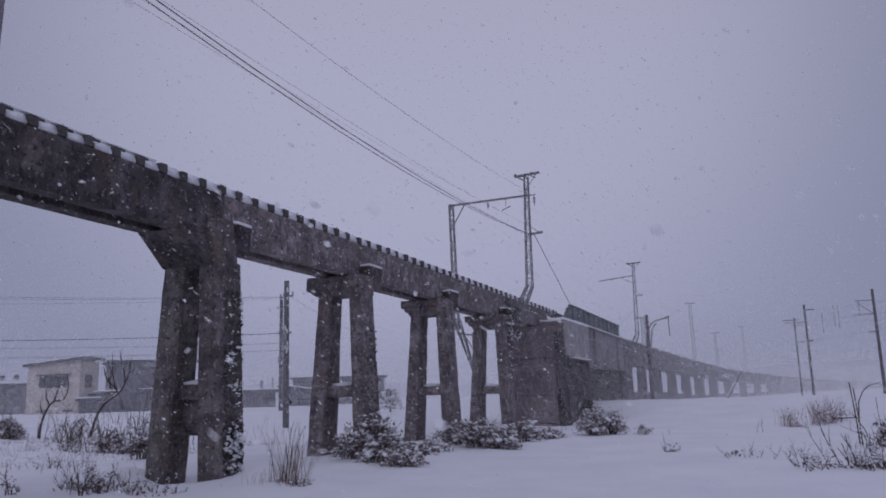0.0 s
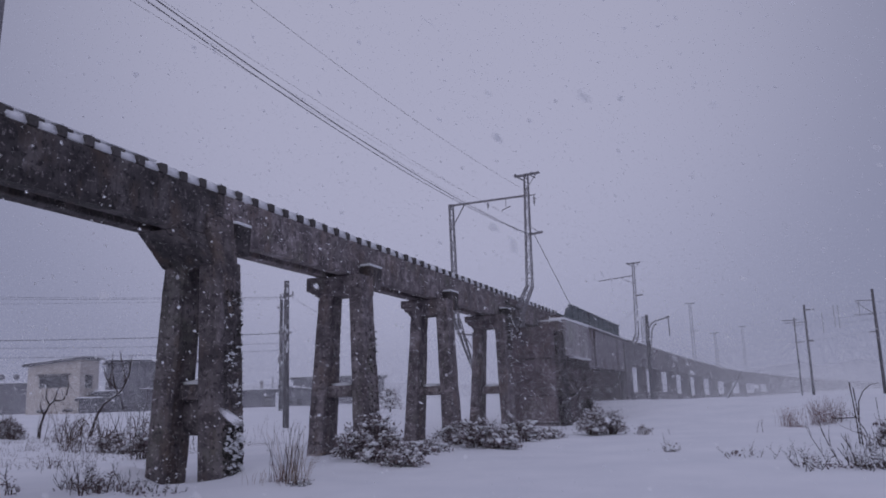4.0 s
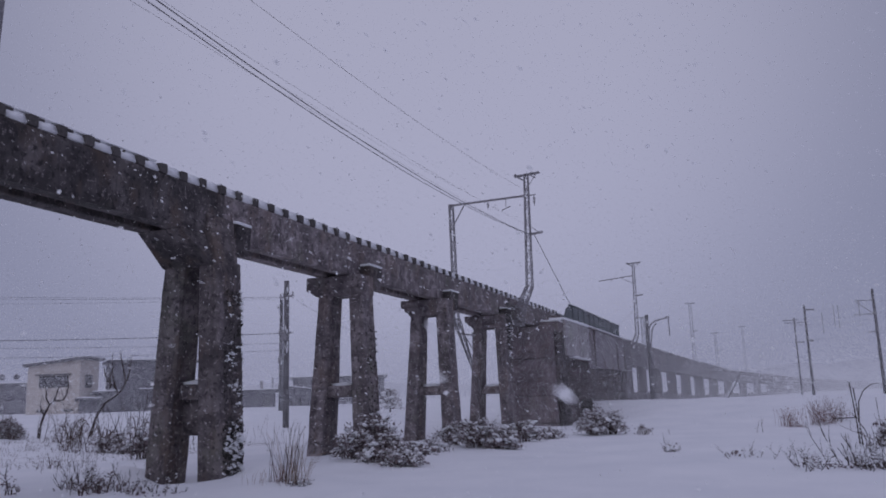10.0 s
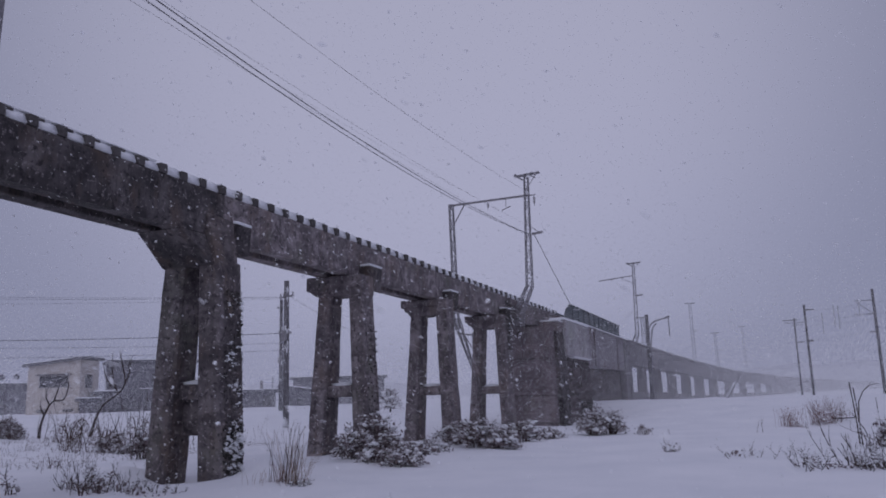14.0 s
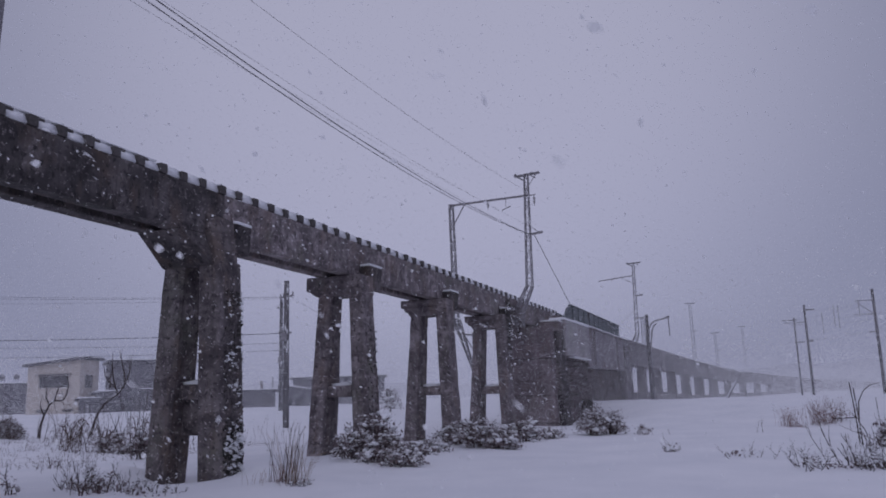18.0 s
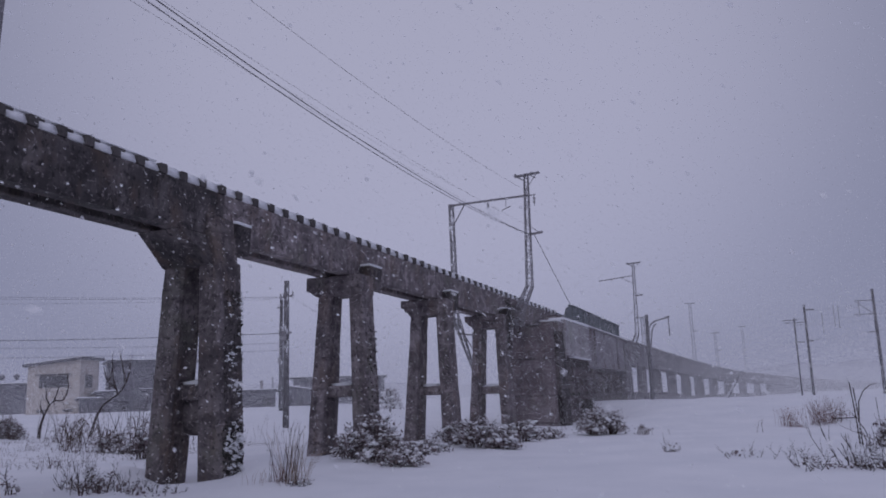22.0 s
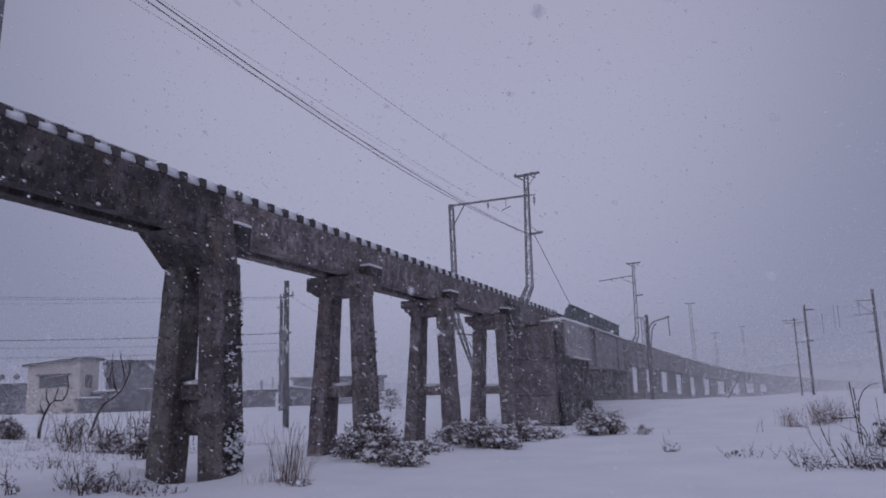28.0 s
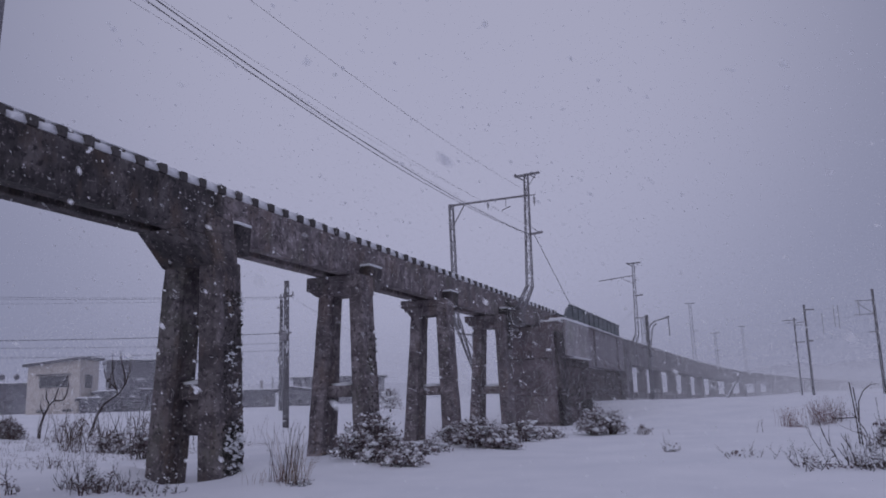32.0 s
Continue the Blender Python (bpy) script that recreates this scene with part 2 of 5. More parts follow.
def blob(bm, at, size, seed=0.0, rough=0.25, subdiv=1):
    """A lump of snow or leaves."""
    made = bmesh.ops.create_icosphere(bm, subdivisions=subdiv, radius=1.0)["verts"]
    for v in made:
        k = 1 + rough * noise.noise(v.co * 1.3 + Vector((seed, seed * 1.7, 0)))
        v.co = Vector((v.co.x * size[0] * k, v.co.y * size[1] * k, v.co.z * size[2] * k)) + Vector(at)


def smooth01(t):
    t = np.clip(t, 0.0, 1.0)
    return t * t * (3 - 2 * t)


def ground_z(x, y):
    """The height of the snow: flat by the viaduct, a dip at the abutment, a bank ahead, a rise towards the houses."""
    east = smooth01((x + 19) / 6)
    z = 0.18 + 1.13 * smooth01((y - 38) / 30) * east - 1.4 * smooth01((y - 71) / 40) * east
    z = z + 1.33 * smooth01((-x - 24) / 36)
    z = z - 0.75 * np.exp(-((x + 11.5) / 4.0) ** 2 - ((y - 54) / 7.0) ** 2)
    z = z + 0.16 * np.exp(-((x + 10.5) / 2.2) ** 2 - ((y - 22.0) / 1.6) ** 2) + 0.12 * np.exp(-((x + 9.6) / 2.0) ** 2 - ((y - 29.5) / 2.0) ** 2) + 0.10 * np.exp(-((x + 10) / 1.5) ** 2 - ((y - 16) / 1.2) ** 2)
    z = z - 0.19 * np.exp(-((x + 14.2) / 1.0) ** 2 - ((y - 17.2) / 1.2) ** 2)
    z = z + 0.40 * np.exp(-((x + 15.6) / 0.75) ** 2 - ((y - 16.7) / 1.0) ** 2) + 0.24 * np.exp(-((x + 12.2) / 0.5) ** 2 - ((y - 17.9) / 0.6) ** 2)
    z = z + 0.05 * np.sin(x * 0.55 + 0.3 * y) * np.sin(y * 0.43 - 0.2 * x + 1) + 0.025 * np.sin(1.7 * x + 0.5 * y) * np.sin(1.3 * y - 0.8 * x)
    z = z + 0.09 * np.exp(-((y - 19.9 - 0.5 * np.sin(1.1 * x)) / 0.5) ** 2 - ((x + 11.2) / 1.5) ** 2) + 0.07 * np.exp(-((y - 14.9 - 0.3 * np.sin(2 * x)) / 0.4) ** 2 - ((x + 9.3) / 1.2) ** 2)
    z = z + (0.006 + 0.012 * smooth01((-x - 7) / 3)) * np.sin(3.1 * x + 1.3 * y + 2 * np.sin(0.7 * y)) * np.sin(2.7 * y - 1.1 * x + 2 * np.sin(0.5 * x))
    return z


def gz(x, y):
    return float(ground_z(np.float64(x), np.float64(y)))


def sheet(name, material, xs, ys):
    gx, gy = np.meshgrid(xs, ys)
    z = ground_z(gx, gy)
    nx, ny = len(xs), len(ys)
    co = np.stack([gx, gy, z], -1).reshape(-1, 3)
    i = np.arange(nx * ny).reshape(ny, nx)
    faces = np.stack([i[:-1, :-1], i[:-1, 1:], i[1:, 1:], i[1:, :-1]], -1).reshape(-1, 4)
    me = bpy.data.meshes.new(name)
    me.from_pydata(co.tolist(), [], faces.tolist())
    me.materials.append(material)
    me.shade_smooth()
    return new(name, me)


# ---- the ground: one sheet of snow to the horizon ----
spread = np.linspace(-1, 1, 261)
tagged(sheet("ground", SNOW, -8 + 3.2 * np.sinh(spread * 7.2), 24 + 3.2 * np.sinh(spread * 7.2)),
       "untrodden snow over flat winter fields", "snow", kind="structure")

# a wooded ridge far off, haze put into its pale colour
ridge_me = bpy.data.meshes.new("far_ridge")
ridge_co, ridge_faces = [], []
for i in range(121):
    a = radians(-70 + i)
    h = 22 + 11 * noise.noise(Vector((i * 0.09, 0, 3))) + 5 * noise.noise(Vector((i * 0.6, 2, 0))) + (4 if i > 66 else 0) * min(1.0, (i - 66) / 6)
    for r, z in ((880.0, -2.0), (960.0, max(6.0, h)), (1150.0, -2.0)):
        ridge_co.append((r * math.sin(a), r * math.cos(a), z))
    if i:
        b = 3 * i
        ridge_faces += [(b - 3, b, b + 1, b - 2), (b - 2, b + 1, b + 2, b - 1)]
ridge_me.from_pydata(ridge_co, [], ridge_faces)
ridge_me.materials.append(HAZYWOOD)
ridge_me.shade_smooth()
tagged(new("backdrop", ridge_me), "far wooded ridge coloured pale for haze", "ridge", kind="structure")

# ---- the viaduct ----
NEAR, FAR = -13.24, -14.62
DECK, UNDER = 7.70, 6.45
viaduct = thing("railway_viaduct", (0, 0, 0), "old dark wet concrete railway viaduct standing in snow", "viaduct")
PIERS = (8.4, 16.75, 24.8, 33.05, 41.7)


def column(name, x0, x1, y0, y1, bx0, bx1, by0, by1, top, parent, seed, base, material):
    bm = bmesh.new()
    hull(bm, [(bx0, by0, base), (bx1, by0, base), (bx1, by1, base), (bx0, by1, base), (x0, y0, top), (x1, y0, top), (x1, y1, top), (x0, y1, top)])
    rounded(bm, 0.045)
    worn(bm, 0.30, 0.022, seed)
    return part(name, bm, material, parent)


def pier(y, first=False):
    mat = DARKCON if first else CONCRETE
    bm = bmesh.new()
    if first:
        # a rigid frame: the cap is as wide as the columns and the girder runs into it
        box(bm, (-14.56, y, 5.65), (-13.2, y + 0.9, UNDER))
        hull(bm, [(-13.5, y, 5.6), (-12.78, y, 5.6), (-12.78, y + 0.85, 5.6), (-13.5, y + 0.85, 5.6),
                  (-13.5, y + 0.02, 7.05), (-13.17, y + 0.02, 7.05), (-12.86, y + 0.85, 6.9), (-13.5, y + 0.85, 6.9)])
    elif y < 26:
        hull(bm, [(-14.62, y + 0.02, 5.72), (-12.78, y + 0.02, 5.72), (-12.78, y + 1.0, 5.72), (-14.62, y + 1.0, 5.72),
                  (-15.06, y + 0.02, 6.0), (-12.78, y + 0.02, 6.0), (-12.78, y + 1.0, 6.0), (-15.06, y + 1.0, 6.0)])
        box(bm, (-15.06, y, 5.95), (-12.80, y + 1.0, UNDER))
    else:
        # a corbelled cap that steps out to the west
        for z0, z1, w0, w1 in ((5.70, 5.95, -14.60, -14.74), (5.90, 6.14, -14.84, -14.93), (6.10, UNDER, -15.05, -15.07)):
            hull(bm, [(w0, y + 0.02, z0), (-12.78, y + 0.02, z0), (-12.78, y + 1.0, z0), (w0, y + 1.0, z0),
                      (w1, y + 0.02, z1), (-12.80, y + 0.02, z1), (-12.80, y + 1.0, z1), (w1, y + 1.0, z1)])
    rounded(bm, 0.04)
    worn(bm, 0.4, 0.03, y)
    cap = part("pier", bm, mat, viaduct, "two-column concrete pier with a tie beam")
    if first:
        column("column", -14.55, -13.88, y, y + 0.9, -14.98, -14.29, y - 0.05, y + 0.80, 5.75, cap, y, -0.4, mat)
        column("column", -13.43, -12.78, y, y + 0.98, -13.26, -12.62, y - 0.05, y + 1.08, 5.75, cap, y + 3, -0.4, mat)
    else:
        column("column", -14.56, -14.06, y + 0.05, y + 0.95, -15.05, -14.45, y - 0.05, y + 1.15, 5.8, cap, y, -0.4, mat)
        column("column", -13.33, -12.80, y + 0.05, y + 0.95, -13.12, -12.58, y - 0.05, y + 1.15, 5.8, cap, y + 3, -0.4, mat)
    bm = bmesh.new()
    box(bm, (-14.5, y + 0.22, 2.15), (-13.05, y + 0.72, 2.55))
    part("tie_beam", worn(rounded(bm, 0.03), 0.4, 0.02, y), mat, cap)
    if first:
        bm = bmesh.new()
        box(bm, (-14.35, y + 0.42, 1.25), (-13.15, y + 0.66, 2.15))
        part("infill_panel", worn(rounded(bm, 0.02), 0.3, 0.03, y), mat, cap)
    bm = bmesh.new()
    blob(bm, (-13.75, y + 0.47, 2.58), (0.55, 0.27, 0.10), y)
    part("snow_cap", bm, SNOW, cap, "snow lying on the tie beam", True)
    # the bracket that carries the next span, with snow on it
    b0, b1 = (y + 0.75, y + 1.5) if first else (y + 0.75, y + 1.75)
    bm = bmesh.new()
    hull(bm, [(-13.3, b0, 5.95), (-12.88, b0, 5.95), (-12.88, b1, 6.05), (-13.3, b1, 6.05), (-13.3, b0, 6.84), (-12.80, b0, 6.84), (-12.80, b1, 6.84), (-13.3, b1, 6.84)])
    part("bracket", worn(rounded(bm, 0.03), 0.4, 0.025, y), BLACKCON, cap, "bracket of dark concrete")
    bm = bmesh.new()
    box(bm, (-13.24, b0 - 0.01, 6.84), (-12.79, b1 + 0.0, 6.92))
    part("snow_cap", worn(rounded(bm, 0.03), 0.2, 0.015, y), SNOW, cap, "snow lying on the bracket")


for k, py in enumerate(PIERS):
    pier(py, first=(k == 1))


def span(y0, y1, seed):
    """One span: a slab on two ribs, hollow between them."""
    rib, slab = 0.45, 7.15
    section = [(NEAR, DECK), (NEAR, slab), (NEAR, UNDER), (NEAR - rib, UNDER), (NEAR - rib, slab),
               (FAR + rib, slab), (FAR + rib, UNDER), (FAR, UNDER), (FAR, slab), (FAR, DECK)]
    bm = bmesh.new()
    a = [bm.verts.new((x, y0, z)) for x, z in section]
    b = [bm.verts.new((x, y1, z)) for x, z in section]
    for i in range(10):
        bm.faces.new((a[i], a[(i + 1) % 10], b[(i + 1) % 10], b[i]))
    for ring in (a, b):
        for face in ((0, 1, 4, 5, 8, 9), (1, 2, 3, 4), (5, 6, 7, 8)):
            bm.faces.new([ring[i] for i in face])
    worn(rounded(bm, 0.025), 0.4, 0.022, seed)
    # nearest spans in blacker concrete, which also stands for the thinner haze close by
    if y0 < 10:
        part("girder", bm, BLACKCON, viaduct, "girder of near-black concrete")
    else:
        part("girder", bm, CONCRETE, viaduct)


ENDS = (-30.0, -18.0, -9.0, -0.4, 8.9, 17.55, 25.6, 34.0, 42.5, 54.4)
for k, (a, b) in enumerate(zip(ENDS, ENDS[1:])):
    span(a + 0.01, b - 0.01, k * 3.1)

# the haunch of the first frame, the shade beneath the girder in its colour
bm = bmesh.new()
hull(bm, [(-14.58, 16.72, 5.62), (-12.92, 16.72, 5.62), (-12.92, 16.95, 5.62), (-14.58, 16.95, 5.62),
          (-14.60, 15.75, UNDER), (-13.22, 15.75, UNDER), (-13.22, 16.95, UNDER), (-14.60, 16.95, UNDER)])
part("haunch", worn(rounded(bm, 0.02), 0.35, 0.02, 4), BLACKCON, viaduct)
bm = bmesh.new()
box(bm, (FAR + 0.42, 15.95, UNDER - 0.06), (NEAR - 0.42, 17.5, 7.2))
part("diaphragm", worn(rounded(bm, 0.02), 0.4, 0.02, 5), BLACKCON, viaduct)
# ---- the track ----
track = thing("railway_track", (0, 0, DECK), "snow-filled railway track on dark timber sleepers", "railway track")
bm = bmesh.new()
box(bm, (-1.06, -0.115, 0.0), (1.06, 0.115, 0.235))
sleeper_mesh = bpy.data.meshes.new("sleeper")
rounded(bm, 0.012)
bm.to_mesh(sleeper_mesh)
bm.free()
sleeper_mesh.materials.append(TIMBER)
SLEEPERS = [11.277 + 0.7540 * k + 0.00218 * k * abs(k) for k in range(-40, 53)]
for y in SLEEPERS:
    s = new("sleeper", sleeper_mesh)
    s.parent = track
    s.matrix_basis = pose(NEAR - 1.03 + random.uniform(-0.03, 0.03), y + random.uniform(-0.03, 0.03), random.uniform(-0.012, 0.012), 0, 0, random.uniform(-1.5, 1.5))
for rx in (-13.76, -14.83):
    bm = bmesh.new()
    box(bm, (rx - 0.06, -25, 0.24), (rx + 0.06, 54, 0.262))
    box(bm, (rx - 0.012, -25, 0.26), (rx + 0.012, 54, 0.34))
    box(bm, (rx - 0.033, -25, 0.335), (rx + 0.033, 54, 0.37))
    part("rail", bm, RAIL, track)
for y in SLEEPERS:
    if 0 < y < 15:
        bm = bmesh.new()
        box(bm, (NEAR - 0.20, y, 0.21), (NEAR - 0.09, y + 0.36, 0.265))
        part("guard_timber", rounded(bm, 0.012), TIMBER, track)
bm = bmesh.new()
box(bm, (NEAR - 0.22, -25, 0.275), (NEAR - 0.10, 15.0, 0.31))
part("snow_cap", worn(rounded(bm, 0.015), 0.25, 0.02, 3), SNOW, track)
for y, ynext in zip(SLEEPERS, SLEEPERS[1:]):
    bm = bmesh.new()
    y0, y1 = y + 0.105, ynext - 0.105
    h = (0.215 if y < 15 else 0.262) + 0.025 * noise.noise(Vector((y, 3, 0)))
    inset = 0.03 + 0.03 * noise.noise(Vector((y * 1.7, 0, 5)))
    hull(bm, [(-15.2, y0, 0), (NEAR - inset + 0.03, y0, 0), (NEAR - inset + 0.03, y1, 0), (-15.2, y1, 0),
              (-15.2, y0, h + 0.05), (NEAR - inset - 0.06, y0, h), (NEAR - inset - 0.06, y1, h + 0.02), (-15.2, y1, h + 0.05)])
    part("snow_fill", rounded(bm, 0.035, 2), SNOW, track, "", True)
for y in SLEEPERS:
    bm = bmesh.new()
    blob(bm, (-14.3, y, 0.24), (1.06, 0.19, 0.08 + 0.05 * random.random()), y, 0.3)
    part("snow_cap", bm, SNOW, track, "", True)

# ---- the abutment and the steel span beyond it ----
abutment = thing("abutment", (0, 0, 0), "massive stained concrete abutment half grown over with ivy", "abutment")
LIFTS = (-1.8, 0.25, 1.98, 4.30, 6.42)


def lift_edge(z):
    """Half-way outline of the tapering wall at a height: west, east, south, north."""
    u = (z + 1.8) / 8.22
    return -15.5 + 0.5 * u, -11.95 - 0.2 * u, 49.3 + 0.3 * u, 61.6 - 0.1 * u


for k, (z0, z1) in enumerate(zip(LIFTS, LIFTS[1:])):
    (w0, e0, s0, n0), (w1, e1, s1, n1) = lift_edge(z0), lift_edge(z1)
    bm = bmesh.new()
    hull(bm, [(w0, s0, z0), (e0, s0, z0), (e0, n0, z0), (w0, n0, z0), (w1, s1, z1 - 0.05), (e1, s1, z1 - 0.05), (e1, n1, z1 - 0.05), (w1, n1, z1 - 0.05)])
    part("wall_lift", worn(rounded(bm, 0.05), 0.7, 0.03, 2 + k), WALLSTONE, abutment)
    if k:
        bm = bmesh.new()
        box(bm, (w0 + 0.05, s0 + 0.05, z0 - 0.10), (e0 - 0.05, n0 - 0.05, z0 + 0.05))
        part("joint", bm, BLACKCON, abutment, "dark recessed joint")
bm = bmesh.new()
hull(bm, [(-12.4, 50.3, -1.8), (-11.55, 50.3, -1.8), (-11.55, 52.5, -1.8), (-12.4, 52.5, -1.8),
          (-12.4, 50.5, 6.1), (-11.95, 50.5, 6.1), (-11.95, 52.4, 6.1), (-12.4, 52.4, 6.1)])
part("buttress", worn(rounded(bm, 0.05), 0.6, 0.035, 21), BLACKCON, abutment, "buttress of dark concrete")
bm = bmesh.new()
box(bm, (-15.2, 51.2, 6.1), (-11.95, 53.0, 6.75))
part("ledge", worn(rounded(bm, 0.04), 0.5, 0.03, 11), WALLSTONE, abutment)
bm = bmesh.new()
box(bm, (-13.2, 51.2, 6.75), (-11.97, 52.9, 6.88))
part("snow_cap", worn(rounded(bm, 0.05), 0.4, 0.04, 12), SNOW, abutment, "snow lying on a ledge")
bm = bmesh.new()
box(bm, (-15.6, 52.8, 6.4), (-12.3, 61.6, 7.3))
part("bridge_seat", worn(rounded(bm, 0.05), 0.7, 0.03, 7), WALLSTONE, abutment)
bm = bmesh.new()
box(bm, (-12.6, 52.6, 4.55), (-11.8, 60.3, 6.95))
part("parapet_panel", worn(rounded(bm, 0.05), 0.8, 0.03, 9), PALE, abutment, "pale concrete panel hung on the side")
for zz, x1, hh, y0 in ((4.47, -11.70, 0.09, 54.6), (6.95, -11.78, 0.16, 52.5)):
    bm = bmesh.new()
    box(bm, (-12.9, y0, zz), (x1, 60.4, zz + hh))
    part("snow_cap", worn(rounded(bm, 0.04), 0.5, 0.04, zz), SNOW, abutment, "snow lying on a ledge")

steel_span = thing("plate_girder_bridge", (0, 0, 0), "short steel railway bridge with snowy green plate parapets", "bridge")
bm = bmesh.new()
box(bm, (-13.45, 61.6, 4.3), (-13.25, 89.0, 7.5))
part("web_plate", bm, GIRDERGREY, steel_span, "grey painted web plate")
bm = bmesh.new()
box(bm, (-13.6, 61.6, 7.5), (-13.0, 89.2, 7.58))
part("flange", bm, GIRDERGREY, steel_span)
bm = bmesh.new()
box(bm, (-13.6, 61.6, 4.2), (-13.0, 89.2, 4.3))
part("flange", bm, GIRDERGREY, steel_span)
bm = bmesh.new()
box(bm, (-13.58, 61.6, 7.58), (-13.02, 89.0, 7.70))
part("snow_cap", worn(rounded(bm, 0.03), 0.5, 0.03, 1), SNOW, steel_span, "snow lying along the flange")
for i in range(2):
    yy = 70.0 + i * 12.0
    bm = bmesh.new()
    box(bm, (-13.26, yy - 0.04, 4.3), (-13.08, yy + 0.04, 7.5))
    part("stiffener", bm, GIRDERGREY, steel_span)
for px, lab in ((-13.35, "green painted parapet plate with a sloping end"), (-15.9, "green painted parapet plate")):
    bm = bmesh.new()
    hull(bm, [(px - 0.06, 61.6, 7.7), (px + 0.06, 61.6, 7.7), (px + 0.06, 84.6, 7.7), (px - 0.06, 84.6, 7.7),
              (px - 0.06, 61.6, 8.86), (px + 0.06, 61.6, 8.86), (px + 0.06, 84.6, 8.92), (px - 0.06, 84.6, 8.92)])
    hull(bm, [(px - 0.06, 59.2, 7.7), (px + 0.06, 59.2, 7.7), (px + 0.06, 61.6, 7.7), (px - 0.06, 61.6, 7.7),
              (px - 0.06, 60.3, 8.55), (px + 0.06, 60.3, 8.55), (px + 0.06, 61.6, 8.86), (px - 0.06, 61.6, 8.86)])
    plate = part("parapet", bm, GREEN, steel_span, lab)
    bm = bmesh.new()
    box(bm, (px - 0.14, 61.5, 8.84), (px + 0.14, 84.7, 8.94))
    part("top_flange", bm, GREEN, plate)
    for i in range(11):
        yy = 62.0 + i * 2.2
        bm = bmesh.new()
        box(bm, (px + 0.06, yy - 0.03, 7.72), (px + 0.12, yy + 0.03, 8.86))
        part("stiffener", bm, GREEN, plate)
bm = bmesh.new()
box(bm, (-15.9, 60.4, 7.3), (-13.3, 89.0, 7.5))
part("floor", bm, GIRDERGREY, steel_span)
lower_wall = thing("retaining_wall", (0, 0, 0), "dark stained retaining wall under the steel span", "wall")
bm = bmesh.new()
box(bm, (-15.8, 61.6, -1.5), (-13.75, 86.5, 4.2))
part("wall", worn(rounded(bm, 0.05), 1.0, 0.04, 3), DARKCON, lower_wall)
bm = bmesh.new()
box(bm, (-15.8, 86.5, -1.0), (-13.1, 89.0, 7.2))
part("end_pier", worn(rounded(bm, 0.05), 0.8, 0.04, 6), HAZECON, lower_wall)

# ---- the viaduct goes on beyond, bends and comes down ----
far_viaduct = thing("railway_viaduct", (0, 0, 0), "long concrete viaduct coloured pale for haze, bending away and sinking into the snowfall", "viaduct")
ROUTE = [(87, -13.43, 7.81), (93.1, -13.2, 7.8), (108.2, -13.24, 7.91), (122.3, -12.97, 7.9), (137.5, -12.1, 7.67), (152.6, -11.1, 7.46), (168.7, -9.84, 7.25), (185.8, -7.84, 6.79),
         (204.9, -5.38, 6.34), (226, -2.47, 6.2), (248, 1.04, 6.05), (272, 5.2, 5.76), (297.8, 10.1, 5.47), (325, 16.0, 5.15), (354.3, 22.3, 4.85), (383, 29.5, 4.6), (413.3, 37.8, 4.37), (455, 49.5, 3.9), (496, 61.9, 3.34), (540, 76.0, 2.9)]
